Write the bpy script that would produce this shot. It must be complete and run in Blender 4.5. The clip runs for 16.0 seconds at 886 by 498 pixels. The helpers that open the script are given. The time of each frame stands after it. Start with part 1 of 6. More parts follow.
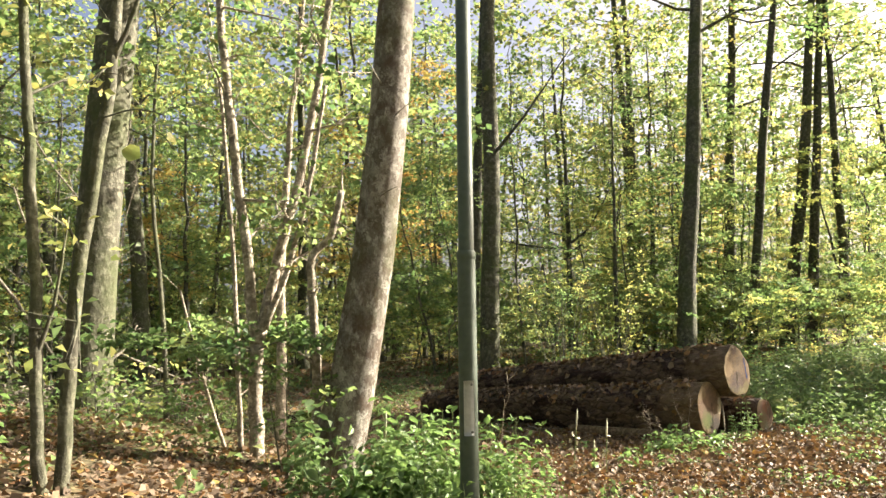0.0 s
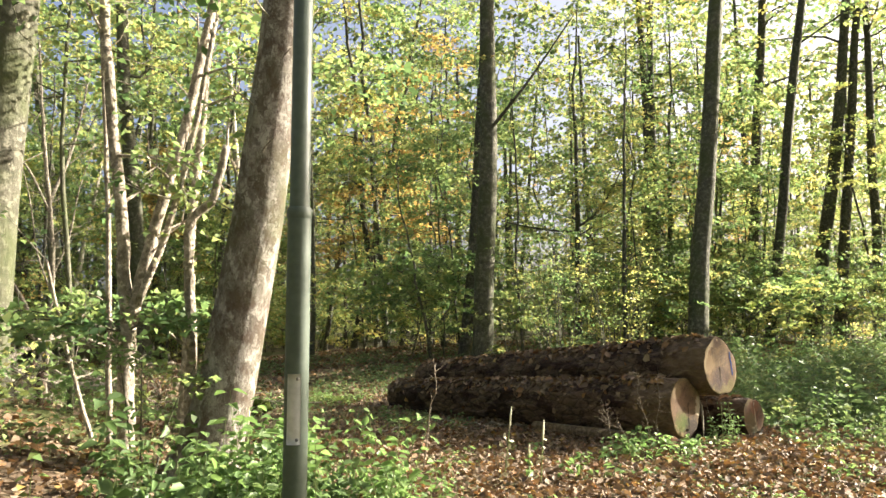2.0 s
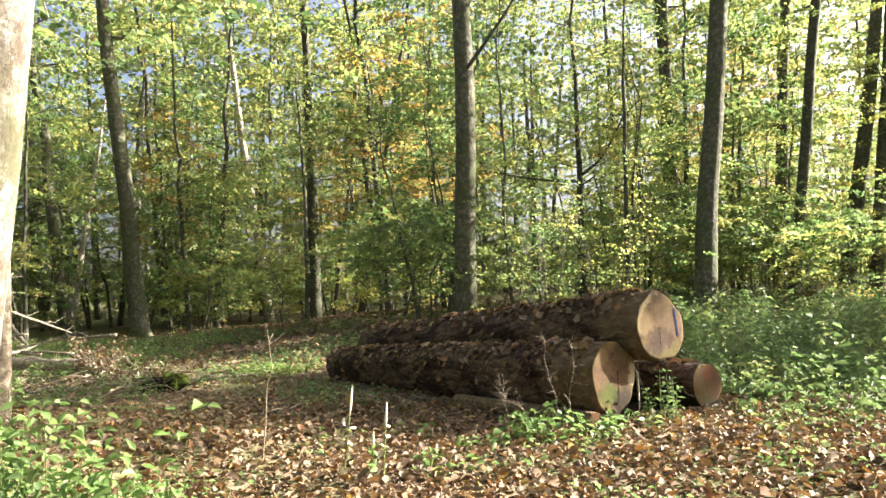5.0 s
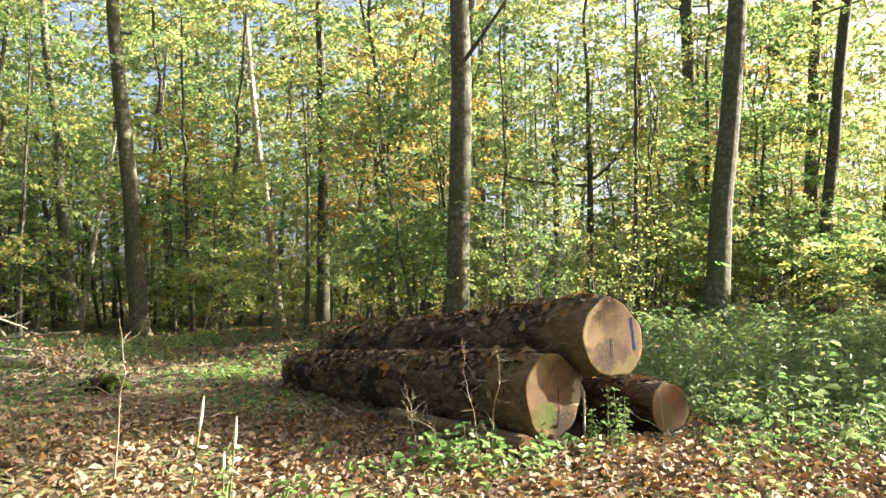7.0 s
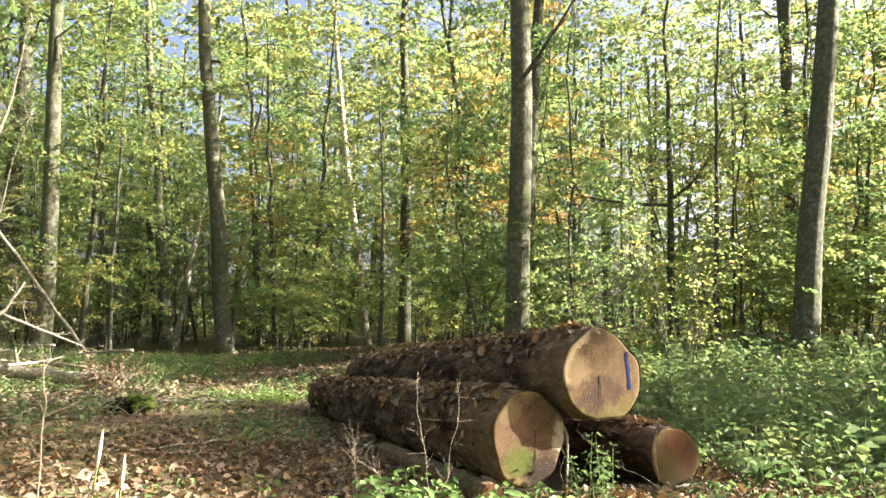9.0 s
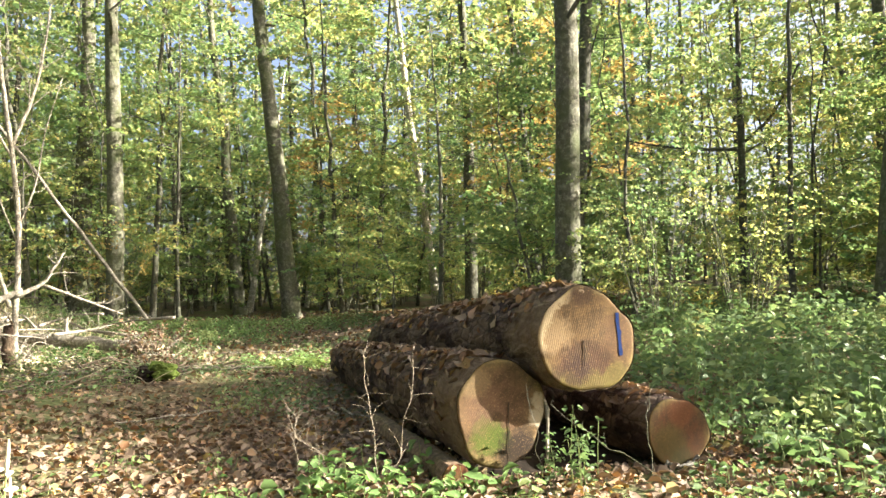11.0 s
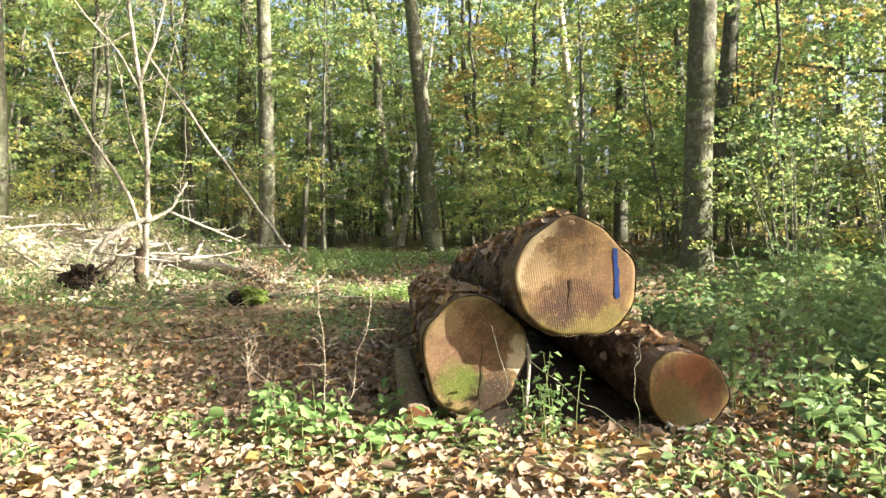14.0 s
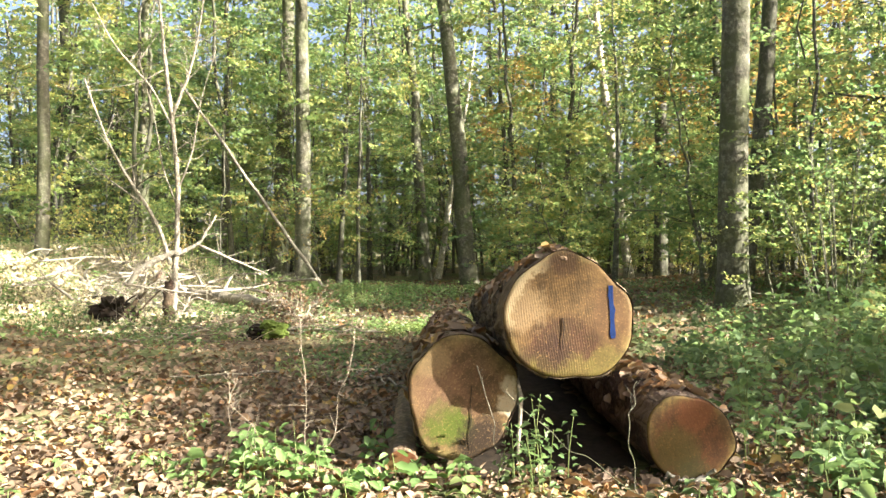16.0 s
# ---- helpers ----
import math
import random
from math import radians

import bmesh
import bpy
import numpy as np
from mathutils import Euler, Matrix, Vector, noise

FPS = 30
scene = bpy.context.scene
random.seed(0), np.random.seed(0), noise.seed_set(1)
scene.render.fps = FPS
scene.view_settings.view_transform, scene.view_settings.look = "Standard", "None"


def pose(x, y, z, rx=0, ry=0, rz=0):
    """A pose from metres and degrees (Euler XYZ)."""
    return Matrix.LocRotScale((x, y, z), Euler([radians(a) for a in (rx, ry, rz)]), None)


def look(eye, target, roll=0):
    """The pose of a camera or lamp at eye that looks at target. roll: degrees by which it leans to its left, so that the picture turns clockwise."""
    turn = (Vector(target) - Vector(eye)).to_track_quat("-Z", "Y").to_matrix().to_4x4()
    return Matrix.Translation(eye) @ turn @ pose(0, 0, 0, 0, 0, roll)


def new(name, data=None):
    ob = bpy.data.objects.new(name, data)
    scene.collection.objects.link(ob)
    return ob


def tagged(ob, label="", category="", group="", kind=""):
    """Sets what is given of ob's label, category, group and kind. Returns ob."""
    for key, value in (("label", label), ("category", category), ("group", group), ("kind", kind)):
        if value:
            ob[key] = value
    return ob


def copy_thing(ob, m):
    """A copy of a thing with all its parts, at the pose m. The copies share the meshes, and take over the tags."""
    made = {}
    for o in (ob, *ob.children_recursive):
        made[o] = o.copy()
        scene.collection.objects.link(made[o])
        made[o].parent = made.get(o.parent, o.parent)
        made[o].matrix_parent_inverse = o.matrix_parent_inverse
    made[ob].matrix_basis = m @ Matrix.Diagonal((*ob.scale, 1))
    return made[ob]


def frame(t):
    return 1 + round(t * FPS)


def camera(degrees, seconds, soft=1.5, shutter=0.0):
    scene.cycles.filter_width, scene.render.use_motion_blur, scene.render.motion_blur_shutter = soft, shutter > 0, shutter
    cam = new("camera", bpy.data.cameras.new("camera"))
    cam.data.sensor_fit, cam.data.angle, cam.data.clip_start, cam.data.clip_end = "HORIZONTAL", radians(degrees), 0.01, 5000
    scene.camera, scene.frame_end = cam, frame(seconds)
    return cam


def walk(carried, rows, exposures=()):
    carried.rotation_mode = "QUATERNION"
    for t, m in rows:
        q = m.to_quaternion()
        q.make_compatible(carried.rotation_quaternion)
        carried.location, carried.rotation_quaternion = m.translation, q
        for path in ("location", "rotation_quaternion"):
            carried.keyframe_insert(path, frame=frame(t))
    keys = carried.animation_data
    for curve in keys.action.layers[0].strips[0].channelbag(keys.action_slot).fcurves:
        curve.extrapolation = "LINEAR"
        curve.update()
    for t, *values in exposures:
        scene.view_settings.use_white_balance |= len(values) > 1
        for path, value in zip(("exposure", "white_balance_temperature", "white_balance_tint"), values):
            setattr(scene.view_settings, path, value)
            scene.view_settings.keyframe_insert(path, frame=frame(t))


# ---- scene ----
cam = camera(61.0, 16.0, soft=1.5)
PATH = [
    (0, (0.726, 0.469, 1.46), (0.643, 2.453, 1.693), -1.8),
    (0.5, (0.985, 0.769, 1.471), (0.869, 2.752, 1.703), -1.2),
    (1, (1.245, 1.11, 1.444), (1.108, 3.095, 1.648), -0.9),
    (1.5, (1.493, 1.349, 1.417), (1.367, 3.335, 1.621), -1.6),
    (2, (1.78, 1.692, 1.418), (1.6, 3.674, 1.616), -0.6),
    (2.5, (1.965, 2.005, 1.394), (1.756, 3.986, 1.578), -0.3),
    (3, (2.237, 2.297, 1.38), (2.031, 4.279, 1.552), -1.5),
    (3.5, (2.494, 2.54, 1.391), (2.251, 4.518, 1.555), -1.6),
    (4, (2.715, 2.752, 1.369), (2.431, 4.728, 1.495), -1.4),
    (4.5, (2.97, 2.998, 1.356), (2.677, 4.973, 1.463), -1.8),
    (4.7, (3.115, 3.129, 1.36), (2.815, 5.104, 1.458), -2.1),
    (6.8, (4.047, 4.329, 1.251), (3.645, 6.285, 1.37), -0.9),
    (7, (4.135, 4.433, 1.246), (3.726, 6.387, 1.372), -0.8),
    (7.5, (4.331, 4.661, 1.263), (3.896, 6.607, 1.412), -0.3),
    (8, (4.646, 4.857, 1.269), (4.085, 6.768, 1.453), -0.4),
    (8.2, (4.729, 4.928, 1.274), (4.135, 6.828, 1.465), -0.0),
    (10.3, (5.478, 5.876, 1.314), (4.653, 7.693, 1.451), -1.0),
    (10.5, (5.507, 5.985, 1.296), (4.659, 7.792, 1.413), -0.9),
    (11, (5.61, 6.19, 1.293), (4.707, 7.972, 1.372), -1.3),
    (11.5, (5.804, 6.361, 1.288), (4.825, 8.105, 1.329), -1.9),
    (12, (5.978, 6.54, 1.273), (4.915, 8.234, 1.277), -2.0),
    (12.5, (6.058, 6.765, 1.242), (4.965, 8.439, 1.188), -2.1),
    (13, (6.193, 6.934, 1.243), (5.085, 8.597, 1.166), -2.2),
    (13.5, (6.358, 7.088, 1.242), (5.161, 8.688, 1.156), -0.9),
    (14, (6.378, 7.27, 1.214), (5.085, 8.794, 1.133), -0.1),
    (14.5, (6.369, 7.438, 1.217), (5.011, 8.905, 1.154), 0.7),
    (15, (6.445, 7.53, 1.22), (5.05, 8.962, 1.177), 0.8),
    (15.5, (6.52, 7.581, 1.225), (5.139, 9.027, 1.207), 0.6),
    (16, (6.507, 7.604, 1.228), (5.125, 9.05, 1.234), -0.0),
]
walk(cam, [(t, look(eye, target, roll)) for t, eye, target, roll in PATH], exposures=[(0.0, 2.15, 6750, 10), (4.0, 2.5, 6500, 10), (8.0, 2.72, 6500, 10), (12.0, 2.9, 6350, 10), (16.0, 2.97, 6350, 10)])

# ---- light: low autumn sun through the wood, clear sky ----
SUN_AZ, SUN_EL = 24.0, 27.0          # degrees from +x towards +y, and above the horizon
sun_way = Vector((math.cos(radians(SUN_AZ)) * math.cos(radians(SUN_EL)), math.sin(radians(SUN_AZ)) * math.cos(radians(SUN_EL)), math.sin(radians(SUN_EL))))
world = bpy.data.worlds.new("sky")
scene.world = world
world.use_nodes = True
wn = world.node_tree
wn.nodes.clear()
sky = wn.nodes.new("ShaderNodeTexSky")
sky.sky_type, sky.sun_disc = "NISHITA", False
sky.sun_elevation, sky.sun_rotation = radians(SUN_EL), radians(90.0 - SUN_AZ)
sky.dust_density, sky.air_density, sky.ozone_density = 7.0, 0.6, 0.4
wbg = wn.nodes.new("ShaderNodeBackground")
wbg.inputs["Strength"].default_value = 0.070
wout = wn.nodes.new("ShaderNodeOutputWorld")
wn.links.new(sky.outputs[0], wbg.inputs["Color"])
wn.links.new(wbg.outputs[0], wout.inputs["Surface"])
sun = new("sun", bpy.data.lights.new("sun", "SUN"))
sun.data.energy, sun.data.angle, sun.data.color = 5.0, radians(0.6), (1.0, 0.93, 0.80)
sun.matrix_world = look(Vector((0, 0, 30)) + sun_way * 40, Vector((0, 0, 30)))


# ---- materials ----
def material(name):
    m = bpy.data.materials.new(name)
    m.use_nodes = True
    nt = m.node_tree
    nt.nodes.clear()
    out = nt.nodes.new("ShaderNodeOutputMaterial")
    return m, nt, out


def node(nt, kind, **values):
    n = nt.nodes.new(kind)
    for key, value in values.items():
        n.inputs[key.replace("_", " ")].default_value = value
    return n


def ramp(nt, source, stops, constant=False):
    r = nt.nodes.new("ShaderNodeValToRGB")
    e = r.color_ramp.elements
    while len(e) < len(stops):
        e.new(0.5)
    for el, (at, col) in zip(e, stops):
        el.position, el.color = at, (*col, 1)
    if constant:
        r.color_ramp.interpolation = "CONSTANT"
    nt.links.new(source, r.inputs["Fac"])
    return r.outputs["Color"]


def coords(nt, scale=(1, 1, 1), kind="Object"):
    tc = nt.nodes.new("ShaderNodeTexCoord")
    mp = nt.nodes.new("ShaderNodeMapping")
    mp.inputs["Scale"].default_value = scale
    nt.links.new(tc.outputs[kind], mp.inputs["Vector"])
    return mp.outputs["Vector"]


def noise_out(nt, vec, scale, detail=4.0, rough=0.6, out="Fac"):
    n = node(nt, "ShaderNodeTexNoise", Scale=scale, Detail=detail, Roughness=rough)
    nt.links.new(vec, n.inputs["Vector"])
    return n.outputs[out]


def mixc(nt, fac, a, b, kind="MIX"):
    m = nt.nodes.new("ShaderNodeMix")
    m.data_type, m.blend_type = "RGBA", kind
    for sock, v in ((m.inputs[0], fac), (m.inputs[6], a), (m.inputs[7], b)):
        if hasattr(v, "is_linked"):
            nt.links.new(v, sock)
        else:
            sock.default_value = v if not isinstance(v, tuple) else (*v, 1)
    return m.outputs[2]


def math_node(nt, op, a, b=0.0, clamp=False):
    m = nt.nodes.new("ShaderNodeMath")
    m.operation, m.use_clamp = op, clamp
    for sock, v in ((m.inputs[0], a), (m.inputs[1], b)):
        if hasattr(v, "is_linked"):
            nt.links.new(v, sock)
        else:
            sock.default_value = v
    return m.outputs[0]


def principled(nt, out, colour, roughness=0.8, height=None, strength=0.5, distance=0.02, metal=0.0, spec=0.3):
    b = nt.nodes.new("ShaderNodeBsdfPrincipled")
    for sock, v in ((b.inputs["Base Color"], colour), (b.inputs["Roughness"], roughness)):
        if hasattr(v, "is_linked"):
            nt.links.new(v, sock)
        else:
            sock.default_value = v if not isinstance(v, tuple) else (*v, 1)
    b.inputs["Metallic"].default_value = metal
    b.inputs["Specular IOR Level"].default_value = spec
    if height is not None:
        bp = node(nt, "ShaderNodeBump", Strength=strength, Distance=distance)
        nt.links.new(height, bp.inputs["Height"])
        nt.links.new(bp.outputs[0], b.inputs["Normal"])
    nt.links.new(b.outputs[0], out.inputs["Surface"])
    return b


def random_of(nt, per_island=True):
    if per_island:
        return nt.nodes.new("ShaderNodeNewGeometry").outputs["Random Per Island"]
    return nt.nodes.new("ShaderNodeObjectInfo").outputs["Random"]


def leaf_material(name, stops, through_gain=1.7, translucence=0.55, roughness=0.48, warm=(1.0, 1.0, 0.85), tint=(), spec=0.3, clump=0.72):
    """Thin leaf: glossy-diffuse front and yellowish light through it; colour varies leaf by leaf and tree by tree."""
    m, nt, out = material(name)
    sprays = ramp(nt, noise_out(nt, coords(nt), 1.3, 2, 0.5), [(0.34, (0, 0, 0)), (0.66, (1, 1, 1))])
    tone = math_node(nt, "ADD", math_node(nt, "MULTIPLY", random_of(nt), 1.0 - clump), math_node(nt, "MULTIPLY", sprays, clump))
    col = ramp(nt, tone, stops)
    if tint:
        col = mixc(nt, ramp(nt, random_of(nt, False), [(0.5, (0, 0, 0)), (1.0, (0.75, 0.75, 0.75))]), col, ramp(nt, random_of(nt), tint))
    front = nt.nodes.new("ShaderNodeBsdfPrincipled")
    front.inputs["Roughness"].default_value = roughness
    front.inputs["Specular IOR Level"].default_value = spec
    nt.links.new(col, front.inputs["Base Color"])
    back = nt.nodes.new("ShaderNodeBsdfTranslucent")
    lit = mixc(nt, 1.0, col, tuple(through_gain * w for w in warm), "MULTIPLY")
    nt.links.new(lit, back.inputs["Color"])
    mix = nt.nodes.new("ShaderNodeMixShader")
    mix.inputs[0].default_value = translucence
    nt.links.new(front.outputs[0], mix.inputs[1])
    nt.links.new(back.outputs[0], mix.inputs[2])
    nt.links.new(mix.outputs[0], out.inputs["Surface"])
    return m


GREENS = [(0.0, (0.055, 0.105, 0.044)), (0.3, (0.104, 0.167, 0.066)), (0.6, (0.168, 0.229, 0.092)), (0.85, (0.274, 0.296, 0.114)), (1.0, (0.404, 0.315, 0.127))]
YELLOWS = [(0.0, (0.128, 0.209, 0.077)), (0.4, (0.248, 0.296, 0.103)), (0.75, (0.386, 0.351, 0.124)), (1.0, (0.386, 0.264, 0.113))]
ORANGES = [(0.0, (0.237, 0.206, 0.067)), (0.5, (0.322, 0.227, 0.078)), (1.0, (0.246, 0.138, 0.056))]
leaf_green = leaf_material("leaf_green", GREENS, tint=YELLOWS)
leaf_lush = leaf_material("leaf_lush", GREENS)
leaf_yellow = leaf_material("leaf_yellow", YELLOWS)
leaf_orange = leaf_material("leaf_orange", ORANGES)
leaf_far = leaf_material("leaf_far", [(0.0, (0.052, 0.095, 0.042)), (0.4, (0.124, 0.165, 0.070)), (0.75, (0.233, 0.238, 0.093)), (0.92, (0.332, 0.267, 0.112)), (1.0, (0.322, 0.184, 0.084))], through_gain=1.75)
herb_green = leaf_material("herb_green", [(0.0, (0.055, 0.100, 0.036)), (0.5, (0.110, 0.168, 0.066)), (0.85, (0.185, 0.225, 0.09)), (1.0, (0.28, 0.24, 0.10))], translucence=0.38, roughness=0.5, spec=0.3)
bright_herb = leaf_material("bright_herb", [(0.0, (0.09, 0.165, 0.05)), (0.6, (0.16, 0.245, 0.085)), (1.0, (0.29, 0.32, 0.14))], translucence=0.4)
dead_leaf = leaf_material("dead_leaf", [(0.0, (0.075, 0.050, 0.032)), (0.22, (0.135, 0.094, 0.062)), (0.48, (0.20, 0.148, 0.100)), (0.68, (0.265, 0.20, 0.14)), (0.78, (0.27, 0.165, 0.085)), (0.87, (0.175, 0.088, 0.040)), (0.95, (0.34, 0.255, 0.08)), (1.0, (0.36, 0.29, 0.205))], through_gain=1.1, translucence=0.18, roughness=0.65, warm=(1.0, 0.78, 0.5), spec=0.25, clump=0.15)


# dead leaves paled for the bank, standing in for strong sun on it
sunlit_dead_leaf = leaf_material("sunlit_dead_leaf", [(0.0, (0.24, 0.19, 0.11)), (0.4, (0.42, 0.36, 0.23)), (0.8, (0.56, 0.50, 0.36)), (1.0, (0.36, 0.36, 0.14))], through_gain=1.1, translucence=0.2, roughness=0.7, spec=0.2, clump=0.15)


def bark_material(name, dark, light, green=0.35, scale=1.0, relief=0.5, streak=6.0):
    m, nt, out = material(name)
    v = coords(nt, (1, 1, 1))
    vs = coords(nt, (streak, streak, 1.2))
    big = noise_out(nt, v, 1.6 * scale, 5)
    fine = noise_out(nt, vs, 4.0 * scale, 8, 0.65)
    spots = noise_out(nt, v, 11.0 * scale, 6, 0.7)
    col = ramp(nt, fine, [(0.3, dark), (0.7, light)])
    col = mixc(nt, ramp(nt, spots, [(0.52, (0, 0, 0)), (0.60, (0.7, 0.7, 0.7))]), col, tuple(min(1, c * 1.6 + 0.02) for c in light))
    col = mixc(nt, ramp(nt, spots, [(0.36, (0.6, 0.6, 0.6)), (0.45, (0, 0, 0))]), col, tuple(0.6 * c for c in dark))
    col = mixc(nt, ramp(nt, big, [(0.42, (0, 0, 0)), (0.62, (green, green, green))]), col, (0.07, 0.085, 0.03))
    rough = ramp(nt, fine, [(0.0, (0.7, 0.7, 0.7)), (1.0, (0.95, 0.95, 0.95))])
    principled(nt, out, col, rough, math_node(nt, "ADD", fine, spots), relief, 0.03)
    return m


bark_grey = bark_material("bark_grey", (0.050, 0.046, 0.032), (0.135, 0.127, 0.092), 0.7, 1.0, 0.9, 2.2)
bark_beech = bark_material("bark_beech", (0.14, 0.104, 0.078), (0.50, 0.43, 0.35), 0.3, 1.6, 0.9, 2.5)
bark_dark = bark_material("bark_dark", (0.030, 0.029, 0.022), (0.095, 0.088, 0.066), 0.4)
# pale far stems, brightened further to stand in for sun on the bark
bark_pale_lit = bark_material("bark_pale_lit", (0.20, 0.18, 0.145), (0.46, 0.42, 0.35), 0.25)
bark_brown = bark_material("bark_brown", (0.024, 0.015, 0.009), (0.070, 0.042, 0.024), 0.25, 1.5, 0.7)
dead_wood = bark_material("dead_wood", (0.09, 0.076, 0.058), (0.29, 0.255, 0.20), 0.15, 2.0, 0.4)


def flaky_bark():
    """Pale grey-brown bark with large flakes, bald patches, fine cracks and moss in broad stains."""
    m, nt, out = material("bark_flaky")
    v = coords(nt, (1, 1, 0.7))
    warp = mixc(nt, 0.35, v, noise_out(nt, v, 9.0, 6, 0.75, "Color"), "ADD")
    cells = node(nt, "ShaderNodeTexVoronoi", Scale=13.0)
    nt.links.new(warp, cells.inputs["Vector"])
    cracks = node(nt, "ShaderNodeTexVoronoi", Scale=13.0)
    cracks.feature = "DISTANCE_TO_EDGE"
    nt.links.new(warp, cracks.inputs["Vector"])
    fine = noise_out(nt, v, 38.0, 8, 0.75)
    mid = noise_out(nt, v, 7.0, 7, 0.72)
    big = noise_out(nt, v, 1.7, 5)
    tone = math_node(nt, "FRACT", math_node(nt, "MULTIPLY", cells.outputs["Color"], 5.3))
    col = ramp(nt, tone, [(0.0, (0.14, 0.117, 0.093)), (0.5, (0.24, 0.217, 0.185)), (1.0, (0.42, 0.395, 0.345))])
    col = mixc(nt, ramp(nt, fine, [(0.35, (0.7, 0.7, 0.7)), (0.55, (0, 0, 0))]), col, (0.075, 0.055, 0.040))
    col = mixc(nt, ramp(nt, mid, [(0.50, (0, 0, 0)), (0.60, (0.75, 0.75, 0.75))]), col, (0.095, 0.066, 0.047))
    col = mixc(nt, ramp(nt, mid, [(0.36, (0.8, 0.8, 0.8)), (0.43, (0, 0, 0))]), col, (0.40, 0.375, 0.32))
    col = mixc(nt, ramp(nt, cracks.outputs["Distance"], [(0.0, (0.75, 0.75, 0.75)), (0.05, (0, 0, 0))]), col, (0.055, 0.042, 0.030))
    col = mixc(nt, ramp(nt, big, [(0.48, (0, 0, 0)), (0.62, (0.6, 0.6, 0.6))]), col, (0.085, 0.09, 0.038))
    hgt = math_node(nt, "ADD", math_node(nt, "MINIMUM", cracks.outputs["Distance"], 0.15), math_node(nt, "MULTIPLY", fine, 0.3))
    hgt = math_node(nt, "ADD", hgt, math_node(nt, "MULTIPLY", mid, 0.6))
    principled(nt, out, col, 0.85, hgt, 0.7, 0.025, spec=0.2)
    return m


bark_flaky = flaky_bark()
stripped_wood = bark_material("stripped_wood", (0.075, 0.048, 0.028), (0.17, 0.115, 0.07), 0.2, 2.0, 0.4)


def ground_material():
    m, nt, out = material("forest_floor")
    v = coords(nt)
    big = noise_out(nt, v, 0.35, 5)
    mid = noise_out(nt, v, 3.0, 6, 0.7)
    vor = node(nt, "ShaderNodeTexVoronoi", Scale=14.0)
    nt.links.new(v, vor.inputs["Vector"])
    cells = ramp(nt, math_node(nt, "FRACT", math_node(nt, "MULTIPLY", vor.outputs["Color"], 3.7)),
                 [(0.0, (0.045, 0.034, 0.022)), (0.4, (0.105, 0.078, 0.050)), (0.7, (0.175, 0.132, 0.087)), (0.9, (0.20, 0.125, 0.062)), (1.0, (0.25, 0.205, 0.145))])
    soil = ramp(nt, mid, [(0.3, (0.030, 0.022, 0.014)), (0.7, (0.095, 0.066, 0.040))])
    col = mixc(nt, ramp(nt, mid, [(0.35, (0.35, 0.35, 0.35)), (0.6, (0.9, 0.9, 0.9))]), soil, cells)
    col = mixc(nt, ramp(nt, big, [(0.43, (0, 0, 0)), (0.58, (0.75, 0.75, 0.75))]), col, (0.07, 0.095, 0.030))
    hgt = math_node(nt, "ADD", vor.outputs["Distance"], mid)
    principled(nt, out, col, 0.9, hgt, 0.8, 0.03, spec=0.15)
    return m


forest_floor = ground_material()


